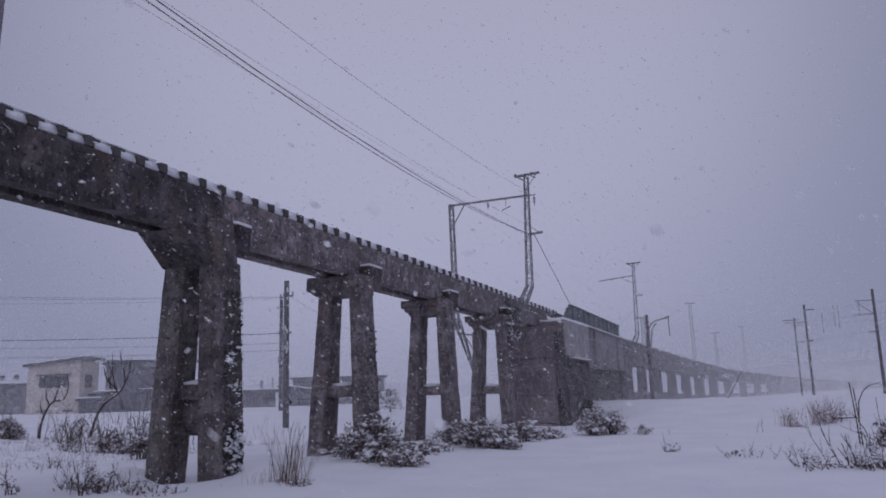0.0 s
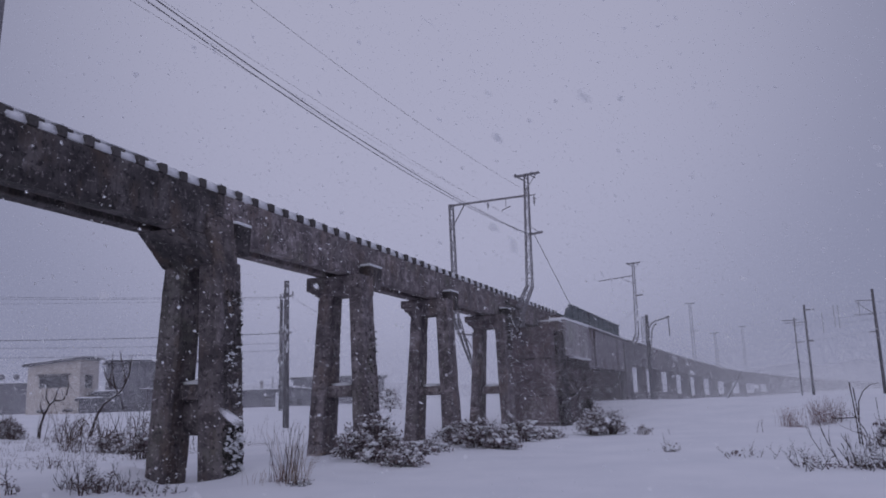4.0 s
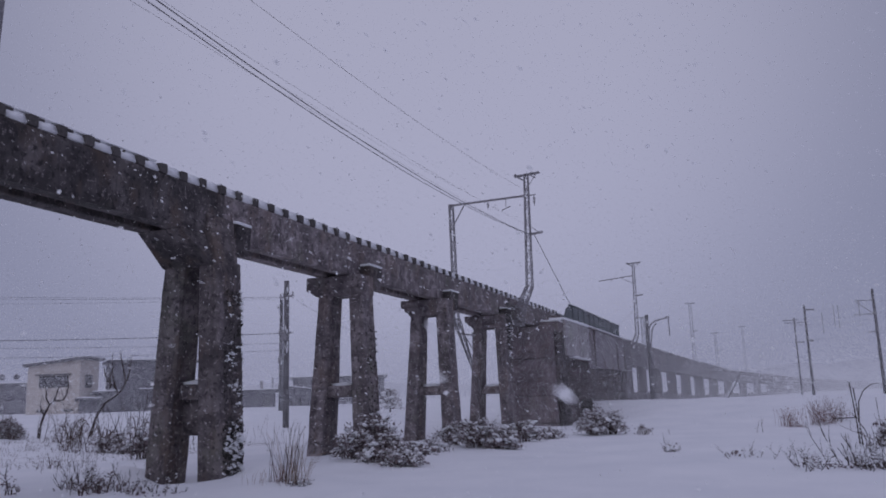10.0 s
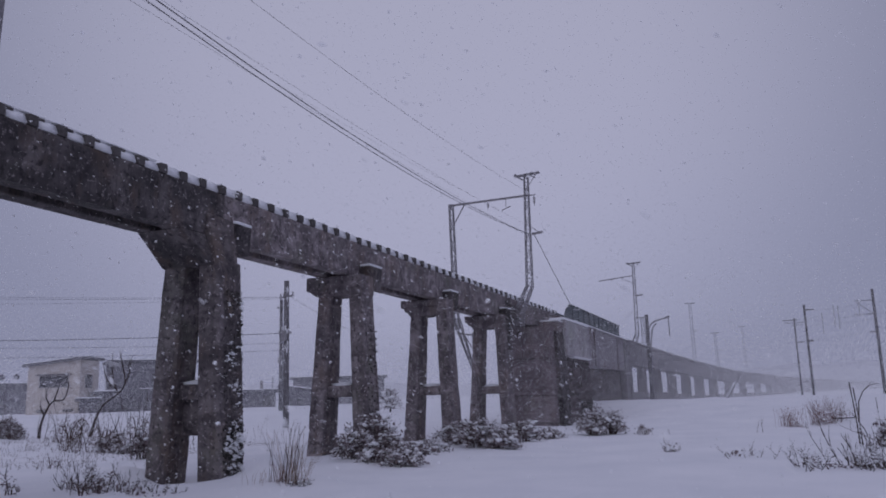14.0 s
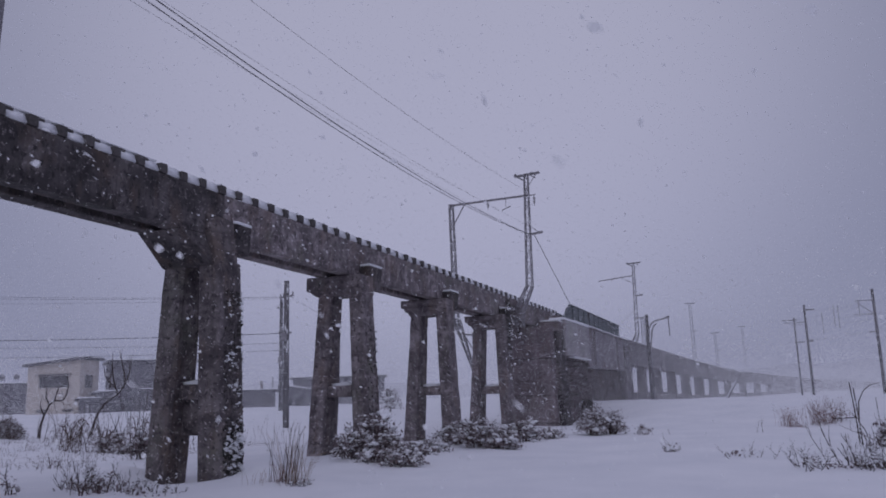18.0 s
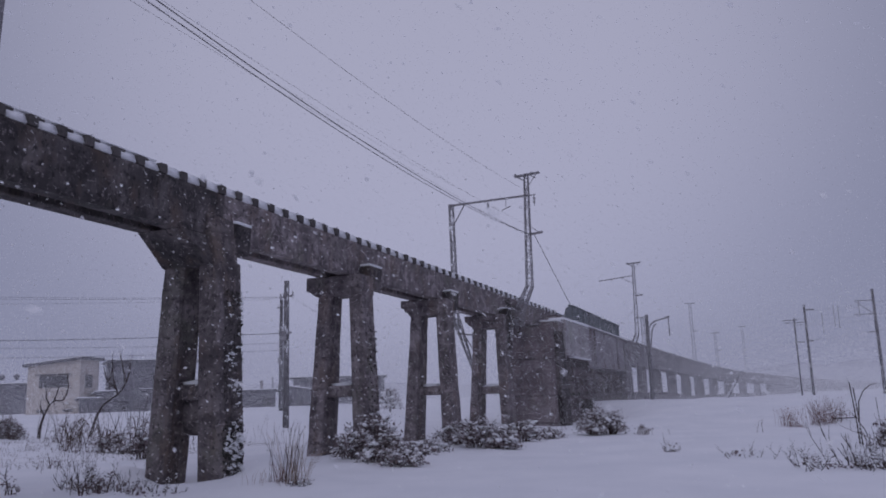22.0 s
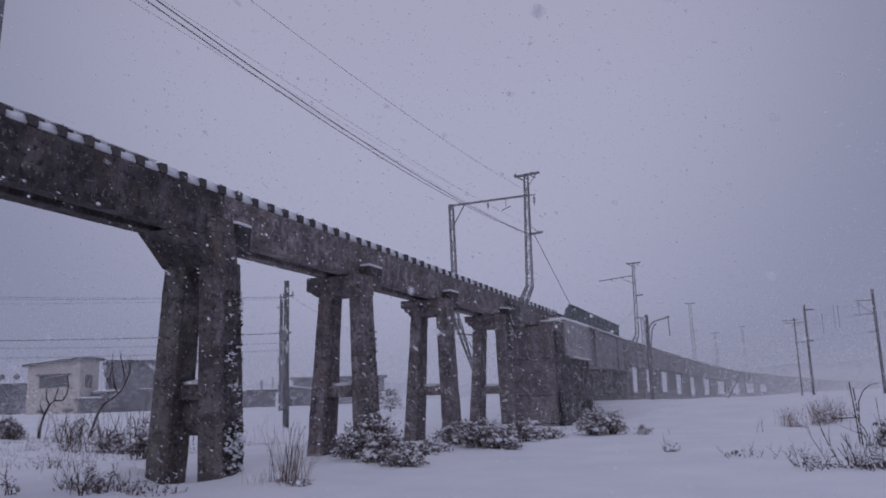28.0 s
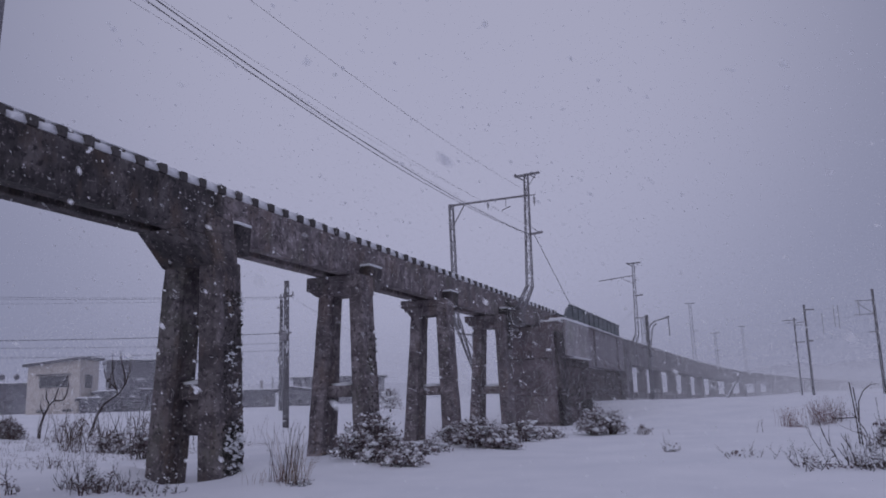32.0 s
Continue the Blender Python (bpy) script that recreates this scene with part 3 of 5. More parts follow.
for k in range(1, len(ROUTE) - 1):
    (ya, xa, za), (yc, xc, zc), (yb, xb, zb) = ROUTE[k - 1:k + 2]
    ya, xa, za, yb, xb, zb = (ya + yc) / 2, (xa + xc) / 2, (za + zc) / 2, (yb + yc) / 2, (xb + xc) / 2, (zb + zc) / 2
    bm = bmesh.new()
    hull(bm, [(xa - 1.7, ya, za - 2.8), (xa, ya, za - 2.8), (xb, yb, zb - 2.8), (xb - 1.7, yb, zb - 2.8),
              (xa - 1.7, ya, za - 0.3), (xa, ya, za - 0.3), (xb, yb, zb - 0.3), (xb - 1.7, yb, zb - 0.3)])
    g = part("girder", worn(rounded(bm, 0.03), 1.5, 0.04, k), HAZECON, far_viaduct)
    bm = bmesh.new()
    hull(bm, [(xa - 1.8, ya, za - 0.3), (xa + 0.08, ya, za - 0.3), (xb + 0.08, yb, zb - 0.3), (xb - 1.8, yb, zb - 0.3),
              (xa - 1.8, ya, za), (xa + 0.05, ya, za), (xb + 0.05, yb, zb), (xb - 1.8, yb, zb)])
    part("deck_edge", rounded(bm, 0.05), HAZECON, g)
    bm = bmesh.new()
    hull(bm, [(xa - 1.6, ya, za), (xa - 0.1, ya, za), (xb - 0.1, yb, zb), (xb - 1.6, yb, zb),
              (xa - 1.4, ya, za + 0.16), (xa - 0.25, ya, za + 0.16), (xb - 0.25, yb, zb + 0.16), (xb - 1.4, yb, zb + 0.16)])
    part("snow_cap", bm, SNOW, g)
    base = gz(xb, yb) - 0.4
    ym, xm, zm = yb - 0.74 * (yb - ya), xb - 0.74 * (xb - xa), zb - 0.74 * (zb - za)
    if k >= 11:
        bm = bmesh.new()
        low = min(gz(xa, ya), base + 0.4) - 0.5
        hull(bm, [(xa - 1.5, ya, low), (xa - 0.1, ya, low), (xb - 0.1, yb, low), (xb - 1.5, yb, low),
                  (xa - 1.5, ya, za - 2.78), (xa - 0.2, ya, za - 2.78), (xb - 0.2, yb, zb - 2.78), (xb - 1.5, yb, zb - 2.78)])
        part("retaining_wall", worn(rounded(bm, 0.03), 2.0, 0.05, k), HAZECON, far_viaduct)
        continue
    bm = bmesh.new()
    east, wide = xm - 0.22, 1.02 if k < 4 else min(1.7, 1.35 + 0.15 * (k - 4))
    deep = 0.75 + 0.3 * max(0, k - 4)
    hull(bm, [(east - wide - 0.06, ym - deep, base), (east + 0.06, ym - deep, base), (east + 0.06, ym + deep, base), (east - wide - 0.06, ym + deep, base),
              (east - wide, ym - deep, zm - 2.78), (east, ym - deep, zm - 2.78), (east, ym + deep, zm - 2.78), (east - wide, ym + deep, zm - 2.78)])
    part("pier", worn(rounded(bm, 0.04), 0.8, 0.04, k), HAZECON, far_viaduct)
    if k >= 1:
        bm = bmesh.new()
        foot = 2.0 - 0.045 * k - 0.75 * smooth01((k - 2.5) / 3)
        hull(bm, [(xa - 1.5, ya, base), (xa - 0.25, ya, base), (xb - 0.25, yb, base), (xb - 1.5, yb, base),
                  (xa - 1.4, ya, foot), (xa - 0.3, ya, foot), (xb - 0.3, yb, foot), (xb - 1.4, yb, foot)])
        part("plinth", worn(rounded(bm, 0.05), 1.2, 0.12, k), HAZECON, far_viaduct)


# ---- lattice masts and their wires ----
def lattice(bm, p, q, w0, w1, bays, leg=0.050, lace=0.026):
    """A square lattice post from p to q: four angles and zigzag lacing."""
    p, q = Vector(p), Vector(q)
    side, deep = Vector((1, 0, 0)), Vector((0, 1, 0))
    at = lambda t, i, j: p.lerp(q, t) + (side * i + deep * j) * (w0 + (w1 - w0) * t) / 2
    ring = ((-1, -1), (1, -1), (1, 1), (-1, 1))
    for i, j in ring:
        bar(bm, at(0, i, j), at(1, i, j), leg)
    for b in range(bays):
        t0, t1 = b / bays, (b + 1) / bays
        for (i, j), (k, m) in zip(ring, ring[1:] + ring[:1]):
            bar(bm, at(t0, i, j), at(t1, k, m), lace) if b % 2 else bar(bm, at(t0, k, m), at(t1, i, j), lace)
            bar(bm, at(t1, i, j), at(t1, k, m), lace)


def insulator(bm, at, down=0.35):
    x, y, z = at
    tube(bm, [(x, y, z), (x, y, z - down * 0.2), (x, y, z - down * 0.25), (x, y, z - down * 0.5), (x, y, z - down * 0.55), (x, y, z - down * 0.8), (x, y, z - down)],
         [0.02, 0.03, 0.09, 0.035, 0.09, 0.03, 0.02], 8)


def gantry(y, top, beam, label, far=True, wide=0.31):
    """Mast by the track, with a beam over it to a second mast."""
    g = thing("catenary_gantry", (0, y, 0), label, "gantry", "masts along the track")
    bm = bmesh.new()
    lattice(bm, (-12.62, 0.0, 8.6), (-12.5, 0.0, top), wide + 0.06, wide - 0.08, 14)
    part("mast", bm, STEEL, g, "steel lattice mast, rimed with snow")
    bm = bmesh.new()
    if far:
        lattice(bm, (-13.05, -1.2, 6.9), (-12.62, 0.0, 8.6), wide + 0.22, wide + 0.06, 3, 0.07)
        lattice(bm, (-12.95, -1.45, 6.0), (-13.05, -1.2, 6.9), 0.4, wide + 0.2, 2, 0.06)
    else:
        lattice(bm, (-13.1, -0.5, 7.2), (-12.62, 0.0, 8.6), wide + 0.22, wide + 0.06, 3, 0.07)
    part("cranked_foot", bm, STEEL, g, "cranked lattice foot fixed to the viaduct")
    bm = bmesh.new()
    bar(bm, (-13.25, 0, top - 0.08), (-11.65, 0, top + 0.0), 0.16, 0.12)
    bar(bm, (-12.5, 0, top - 0.95), (-11.85, 0, top - 0.05), 0.035)
    bar(bm, (-12.62, 0, top - 0.42), (-13.28, 0, top + 0.02), 0.09)
    bar(bm, (-12.2, 0, top - 0.12), (-11.9, 0, top - 0.32), 0.06)
    for xx in (-13.15, -12.1, -11.7):
        bar(bm, (xx, -0.25, top), (xx, 0.25, top + 0.03), 0.07)
    part("crossarm", bm, STEEL, g)
    bm = bmesh.new()
    bar(bm, (-12.5, 0, top - 3.9), (-11.62, 0, top - 3.82), 0.10, 0.14)
    bar(bm, (-12.5, 0, top - 3.3), (-11.8, 0, top - 3.85), 0.035)
    part("lower_arm", bm, STEEL, g)
    bm = bmesh.new()
    if far:
        bar(bm, (-17.75, 0, beam - 0.05), (-12.35, 0, beam + 0.02), 0.08, 0.12)
        bar(bm, (-17.5, 0, beam - 1.4), (-16.7, 0, beam - 0.1), 0.06)
        for xx in (-15.1, -13.9):
            bar(bm, (xx, 0, beam), (xx, 0, beam - 0.55), 0.035)
        bar(bm, (-14.2, 0, beam - 0.75), (-13.6, 0, beam - 0.55), 0.05)
    else:
        bar(bm, (-16.6, 0, beam - 0.35), (-12.5, 0, beam), 0.09, 0.10)
        bar(bm, (-12.5, 0, beam - 1.0), (-14.0, 0, beam - 0.2), 0.05)
    part("beam", bm, STEEL, g)
    bm = bmesh.new()
    insulator(bm, (-15.1, 0, beam - (0.1 if far else 0.2)), 0.5 if far else 0.3)
    if far:
        insulator(bm, (-12.05, 0, beam - 0.0), 0.7)
        bar(bm, (-12.5, 0, beam - 0.02), (-11.95, 0, beam + 0.02), 0.05)
    part("insulator", bm, GLASSY, g, "", True)
    if far:
        bm = bmesh.new()
        lattice(bm, (-17.5, 0, 6.2), (-17.62, 0, beam), 0.29, 0.24, 12, 0.05, 0.028)
        part("far_mast", bm, STEEL, g, "steel lattice mast on the other side of the track")
        bm = bmesh.new()
        lattice(bm, (-16.45, 0, 3.55), (-17.52, 0, 6.9), 0.10, 0.40, 6, 0.055)
        lattice(bm, (-15.6, 0, 5.7), (-17.35, 0, 5.95), 0.25, 0.25, 4, 0.05)
        bar(bm, (-16.45, 0, 3.4), (-16.45, 0, 6.0), 0.07)
        bar(bm, (-16.45, 0, 4.9), (-17.1, 0, 6.0), 0.05)
        part("far_foot", bm, STEEL, g)
    return g


gantry(47.0, 15.75, 14.35, "steel lattice gantry with a cranked foot over the track")
gantry(93.5, 16.9, 15.4, "steel lattice mast with a long arm, faint in the snowfall", far=False)
for gx, gy, gfoot, gtop in ((-10.7, 152.6, 7.5, 17.8), (-3.0, 222.0, 6.2, 18.0), (-8.0, 179.8, 6.5, 13.9), (-14.6, 114.3, 7.7, 12.3)):
    m = thing("lattice_mast", (gx, gy, gfoot), "slender lattice mast almost lost in the snowfall", "mast", "masts along the track")
    bm = bmesh.new()
    lattice(bm, (0.1, 0, 0), (0, 0, gtop - gfoot), 0.55, 0.4, 8, 0.08, 0.045)
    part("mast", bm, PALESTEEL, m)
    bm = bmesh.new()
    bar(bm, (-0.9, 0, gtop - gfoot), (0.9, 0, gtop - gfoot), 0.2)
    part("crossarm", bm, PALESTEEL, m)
    bm = bmesh.new()
    bar(bm, (0, 0, (gtop - gfoot) * 0.5), (1.0, 0, (gtop - gfoot) * 0.5), 0.14)
    part("crossarm", bm, PALESTEEL, m)


def wire(p, q, sag, radius, label, n=40):
    """One hanging wire between two fixings."""
    p, q = Vector(p), Vector(q)
    bm = bmesh.new()
    pts = [p.lerp(q, i / n) - Vector((0, 0, sag * 4 * (i / n) * (1 - i / n))) for i in range(n + 1)]
    tube(bm, pts, radius, 5)
    return tagged(part("overhead_wire", bm, WIRE, None, "", True), label, "wire", "overhead wires")


FEED = "dark overhead wire strung along the viaduct"
wire((-12.30, -7.0, 13.23), (-12.30, 47.0, 11.79), 1.37, 0.015, FEED)
wire((-12.30, -7.0, 13.17), (-12.30, 47.0, 11.79), 1.526, 0.013, FEED)
wire((-12.70, -7.0, 11.35), (-12.5, 47.0, 11.7), 0.28, 0.0036, FEED)
wire((-12.30, -7.0, 12.11), (-12.30, 47.0, 12.29), 0.745, 0.0045, FEED)
wire((-12.30, -7.0, 13.9), (-12.30, 47.0, 14.5), 1.0, 0.0065, FEED)
wire((-14.30, -7.0, 13.3), (-14.30, 47.0, 13.65), 0.8, 0.003, FEED)
wire((-12.2, 47.0, 11.9), (-13.3, 61.5, 8.9), 0.0, 0.022, "taut steel guy wire from mast to bridge")


wire((-12.5, 93.5, 11.6), (-13.3, 84.8, 8.95), 0.0, 0.016, "taut steel guy wire from mast to bridge")


# ---- poles ----
def utility_pole(name, base, top, r0, r1, label, group="", lean=(0.0, 0.0)):
    x, y = base
    z = gz(x, y)
    p = thing(name, (x, y, z), label, "pole", group)
    bm = bmesh.new()
    tube(bm, [(0, 0, -0.3), (lean[0] * 0.5, lean[1] * 0.5, (top - z) * 0.5), (lean[0], lean[1], top - z)], [r0, (r0 + r1) / 2, r1], 12)
    part("pole", bm, POLE, p, "", True)
    return p, z


def crossarm(p, zrel, x0, x1, thick=0.1, pins=(), turn=(1.0, 0.0)):
    bm = bmesh.new()
    bar(bm, (x0 * turn[0], x0 * turn[1], zrel), (x1 * turn[0], x1 * turn[1], zrel), thick)
    part("crossarm", bm, STEEL, p)
    for xx in pins:
        bm = bmesh.new()
        tube(bm, [(xx * turn[0], xx * turn[1], zrel + a) for a in (0.05, 0.12, 0.16, 0.22, 0.26, 0.32)], [0.02, 0.08, 0.03, 0.08, 0.03, 0.02], 8)
        part("insulator", bm, GLASSY, p, "", True)


UTIL = "weathered concrete utility pole crusted with blown snow"
pl, plz = utility_pole("utility_pole", (-30.9, 48.3), 10.6, 0.225, 0.18, UTIL, "utility poles by the houses")
crossarm(pl, 9.45 - plz, -0.9, 0.9, 0.10, (-0.8, -0.4, 0.8), (0.9, -0.43))
crossarm(pl, 6.85 - plz, -0.9, 0.6, 0.12, (-0.8,), (0.9, -0.43))
pl2, pl2z = utility_pole("utility_pole", (-48.65, 75.0), 13.3, 0.23, 0.18, UTIL, "utility poles by the houses")
crossarm(pl2, 12.4 - pl2z, -0.8, 0.8, 0.10, (-0.7, 0.7), (0.9, -0.43))
crossarm(pl2, 9.6 - pl2z, -0.6, 0.6, 0.10, (-0.5, 0.5), (0.9, -0.43))
for p, z0 in ((pl, plz), (pl2, pl2z)):
    bm = bmesh.new()
    for i in range(16):
        zz = random.uniform(5.5, 10.4) - z0
        blob(bm, (random.uniform(0.02, 0.16), -random.uniform(0.05, 0.16), zz), (0.07, 0.07, random.uniform(0.08, 0.3)), i)
    tagged(part("clinging_snow", bm, SNOW, p, "snow blown onto the pole", True), kind="stuff")
    bm = bmesh.new()
    box(bm, (-0.22, -0.3, 6.3 - z0), (0.16, -0.12, 6.9 - z0))
    part("terminal_box", rounded(bm, 0.02), STEEL, p)
LINE = "thin power line along the row of houses"
for z0, z1, r in ((9.55, 9.75, 0.009), (9.35, 9.7, 0.007), (8.85, 9.6, 0.006), (6.50, 7.15, 0.020), (6.2, 6.45, 0.010), (5.45, 5.95, 0.012)):
    wire((-58.0, 27.6, z0 + 0.15), (-31.4, 48.1, z1 - 0.3), 0.25, r, LINE)
wire((-30.8, 48.2, 9.6), (-28.6, 55.0, 7.0), 0.1, 0.010, "slack stay wire of a utility pole")

pp, ppz = utility_pole("signal_pole", (-11.3, 92.3), 10.6, 0.24, 0.19, "stout dark steel pole with a curved lamp arm beside the viaduct")
bm = bmesh.new()
tube(bm, [(0.12, 0, 7.9 - ppz), (0.16, 0, 9.0 - ppz), (0.5, 0.03, 9.6 - ppz), (0.95, 0.06, 9.85 - ppz), (2.35, 0.15, 10.2 - ppz)], 0.09, 8)
tube(bm, [(0.22, 0, 6.8 - ppz), (0.42, 0.02, 8.1 - ppz), (0.5, 0.03, 8.8 - ppz), (0.72, 0.05, 9.3 - ppz), (1.05, 0.07, 9.55 - ppz)], 0.08, 8)
bar(bm, (2.05, 0.14, 10.15 - ppz), (2.5, 0.16, 10.25 - ppz), 0.22)
bar(bm, (2.36, 0.15, 10.2 - ppz), (2.40, 0.15, 8.1 - ppz), 0.11)
part("arm", bm, STEEL, pp)
WOOD = "tall dark pole of the second line, snow behind"
p1, z1 = utility_pole("line_pole", (5.5, 98.85), 11.2, 0.15, 0.12, WOOD, "poles of the second line")
crossarm(p1, 10.6 - z1, -0.1, 1.0, 0.14)
crossarm(p1, 9.2 - z1, -2.2, 0.2, 0.06)
crossarm(p1, 7.1 - z1, 0.0, 0.6, 0.2)
p3, z3 = utility_pole("line_pole", (5.1, 116.9), 11.2, 0.12, 0.09, WOOD, "poles of the second line")
crossarm(p3, 10.9 - z3, -1.5, 0.4, 0.12)
crossarm(p3, 10.2 - z3, -0.4, 0.9, 0.08)
crossarm(p3, 7.9 - z3, -0.2, 1.0, 0.12)
p2, z2 = utility_pole("line_pole", (10.72, 84.3), 10.95, 0.16, 0.12, WOOD, "poles of the second line")
crossarm(p2, 9.9 - z2, -1.6, 0.1, 0.07)
crossarm(p2, 8.6 - z2, -1.8, 0.1, 0.06)
crossarm(p2, 6.9 - z2, -0.7, 0.1, 0.10)
bm = bmesh.new()
bar(bm, (-1.5, 0, 9.8 - z2), (-0.1, 0, 8.6 - z2), 0.05)
part("brace", bm, STEEL, p2)
# short bars hung in the air as droppers, nothing drawn to carry them
for hx, hy, hz0, hz1 in ((9.4, 109.6, 9.2, 11.9), (9.9, 109.6, 9.0, 11.9), (8.2, 112.0, 8.6, 11.2), (12.2, 109.0, 10.3, 12.2)):
    m = thing("line_pole", (hx, hy, 0), "short faint steel dropper of the second line", "pole", "poles of the second line")
    bm = bmesh.new()
    bar(bm, (0, 0, hz0), (0, 0, hz1), 0.11)
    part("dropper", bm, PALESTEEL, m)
SECOND = "faint wire of the second line"
wire((5.6, 98.9, 10.6), (10.7, 84.3, 9.9), 0.3, 0.006, SECOND)
wire((3.2, 98.9, 9.3), (15.0, 84.3, 9.0), 0.2, 0.008, SECOND)
wire((5.1, 117.0, 10.2), (16.0, 100.0, 9.6), 0.3, 0.008, SECOND)
wire((5.1, 117.0, 10.9), (17.0, 109.0, 12.6), 0.3, 0.007, SECOND)
wire((4.0, 117.0, 7.9), (18.0, 109.0, 9.1), 0.2, 0.007, SECOND)

corner_pole = thing("lattice_mast", (-20.46, 15.4, 0), "dark steel mast rising beside the viaduct", "mast", "masts along the track")
bm = bmesh.new()
bar(bm, (0, 0, 0.0), (0.84, 0, 18.0), 0.22)
part("mast", bm, STEEL, corner_pole)


# ---- the houses across the field ----
def frame_at(p, q):
    """A matrix with its origin at p, x along the wall from p to q, y into the house."""
    a, b = Vector(p), Vector(q)
    d = (b - a).normalized()
    return Matrix.LocRotScale(a, Euler((0, 0, math.atan2(d.y, d.x))), None), (b - a).length


def window(parent, x0, z0, x1, z1, panes, y=-0.06):
    bm = bmesh.new()
    for a, b in (((x0, y, z0), (x1, y + 0.1, z0 + 0.1)), ((x0, y, z1 - 0.1), (x1, y + 0.1, z1)), ((x0, y, z0), (x0 + 0.1, y + 0.1, z1)), ((x1 - 0.1, y, z0), (x1, y + 0.1, z1))):
        box(bm, a, b)
    for i in range(1, panes):
        xm = x0 + (x1 - x0) * i / panes
        box(bm, (xm - 0.04, y, z0), (xm + 0.04, y + 0.08, z1))
    w = part("window", bm, FRAME, parent, "sliding window with a dark frame")
    for i in range(panes):
        a, b = x0 + (x1 - x0) * i / panes, x0 + (x1 - x0) * (i + 1) / panes
        bm = bmesh.new()
        box(bm, (a + 0.04, y + 0.03, z0 + 0.05), (b - 0.04, y + 0.06, z1 - 0.05))
        part("pane", bm, GLASS, w)
    return w


def house(p, q, deep, eaves0, eaves1, wall, label, name="house"):
    """A house with a single-pitch roof, its wall along p to q, eaves heights at both ends."""
    m, length = frame_at((*p, 1.0), (*q, 1.0))
    h = thing(name, (0, 0, 0), label, "house", "houses across the field")
    h.matrix_basis = m
    bm = bmesh.new()
    hull(bm, [(0, 0, -0.5), (length, 0, -0.5), (length, deep, -0.5), (0, deep, -0.5), (0, 0, eaves0), (length, 0, eaves1), (length, deep, eaves1), (0, deep, eaves0)])
    part("wall", bm, wall, h)
    bm = bmesh.new()
    k = (eaves1 - eaves0) / length
    o = 0.45
    hull(bm, [(-o, -o, eaves0 - k * o), (length + o, -o, eaves1 + k * o), (length + o, deep + o, eaves1 + k * o), (-o, deep + o, eaves0 - k * o),
              (-o, -o, eaves0 - k * o + 0.3), (length + o, -o, eaves1 + k * o + 0.3), (length + o, deep + o, eaves1 + k * o + 0.3), (-o, deep + o, eaves0 - k * o + 0.3)])
    roof = part("roof", bm, ROOFTIN, h, "dark tin roof edge")
    bm = bmesh.new()
    hull(bm, [(-o + .1, -o + .1, eaves0 - k * o + 0.3), (length + o - .1, -o + .1, eaves1 + k * o + 0.3), (length + o - .1, deep + o - .1, eaves1 + k * o + 0.3), (-o + .1, deep + o - .1, eaves0 - k * o + 0.3),
              (-o + .2, -o + .2, eaves0 - k * o + 0.42), (length + o - .2, -o + .2, eaves1 + k * o + 0.42), (length + o - .2, deep + o - .2, eaves1 + k * o + 0.42), (-o + .2, deep + o - .2, eaves0 - k * o + 0.42)])
    part("snow_cap", bm, SNOW, roof, "snow lying on the roof")
    return h, length


ha, la = house((-76.9, 67.0), (-70.6, 68.4), 3.6, 5.85, 6.42, PLASTER, "cream plastered two-storey house with a sloping tin roof")
window(ha, 1.5, 3.42, 5.05, 4.72, 4)
bm = bmesh.new()
box(bm, (1.2, -0.35, 4.78), (5.4, 0.0, 4.92))
part("window_hood", bm, FRAME, ha)
for wx in (1.4, 4.6):
    bm = bmesh.new()
    box(bm, (wx, -0.08, 0.72), (wx + 1.2, 0.05, 1.02))
    part("vent_window", bm, FRAME, ha)
bm = bmesh.new()
box(bm, (la - 0.02, 1.0, 3.3), (la + 0.06, 2.3, 4.8))
part("side_window", bm, FRAME, ha)
hb, lb = house((-70.9, 73.2), (-64.5, 80.5), 6.0, 6.25, 6.25, SIDING, "grey clad house with a flat dark roof edge")
window(hb, 4.6, 3.9, 6.0, 5.0, 2)
bm = bmesh.new()
box(bm, (3.2, -0.55, 2.95), (9.6, 0.02, 3.10))
canopy = part("canopy", bm, ROOFTIN, hb, "narrow tin canopy")
bm = bmesh.new()
box(bm, (3.25, -0.52, 3.10), (9.55, 0.0, 3.2))
part("snow_cap", bm, SNOW, canopy)
hp, lp = house((-69.6, 67.55), (-68.25, 69.02), 2.2, 1.85, 1.85, SIDING, "low grey shed with snow on its roof", "shed")
hq, lq = house((-69.3, 69.6), (-67.9, 71.1), 2.2, 2.55, 2.6, SIDING, "grey lean-to with snow on its roof", "shed")
hc, lc = house((-98.5, 77.0), (-92.8, 83.7), 8.0, 4.4, 4.4, SIDING, "long low grey building", "farm_building")
for wx in (3.5, 5.3):
    bm = bmesh.new()
    blob(bm, (wx, 1.0, 5.6), (0.45, 0.45, 0.45), wx, 0.1)
    part("roof_vent", bm, SIDING, hc, "round roof vent")
window(hc, 1.0, 1.0, 3.6, 2.6, 3)
hd, ld = house((-64.2, 89.3), (-60.4, 91.87), 8.0, 2.5, 2.5, SIDING, "low grey barn with a flat snowy roof", "farm_building")
bm = bmesh.new()
box(bm, (2.9, -0.1, -0.3), (4.0, 0.02, 2.0))
part("door", bm, FRAME, hd)
bm = bmesh.new()
box(bm, (2.55, 0.6, 2.6), (2.95, 1.0, 4.0))
part("chimney", rounded(bm, 0.03), PALE, hd, "pale chimney")
bm = bmesh.new()
tube(bm, [(4.2, 0.3, 2.4), (4.2, 0.3, 4.4)], [0.12, 0.12], 8)
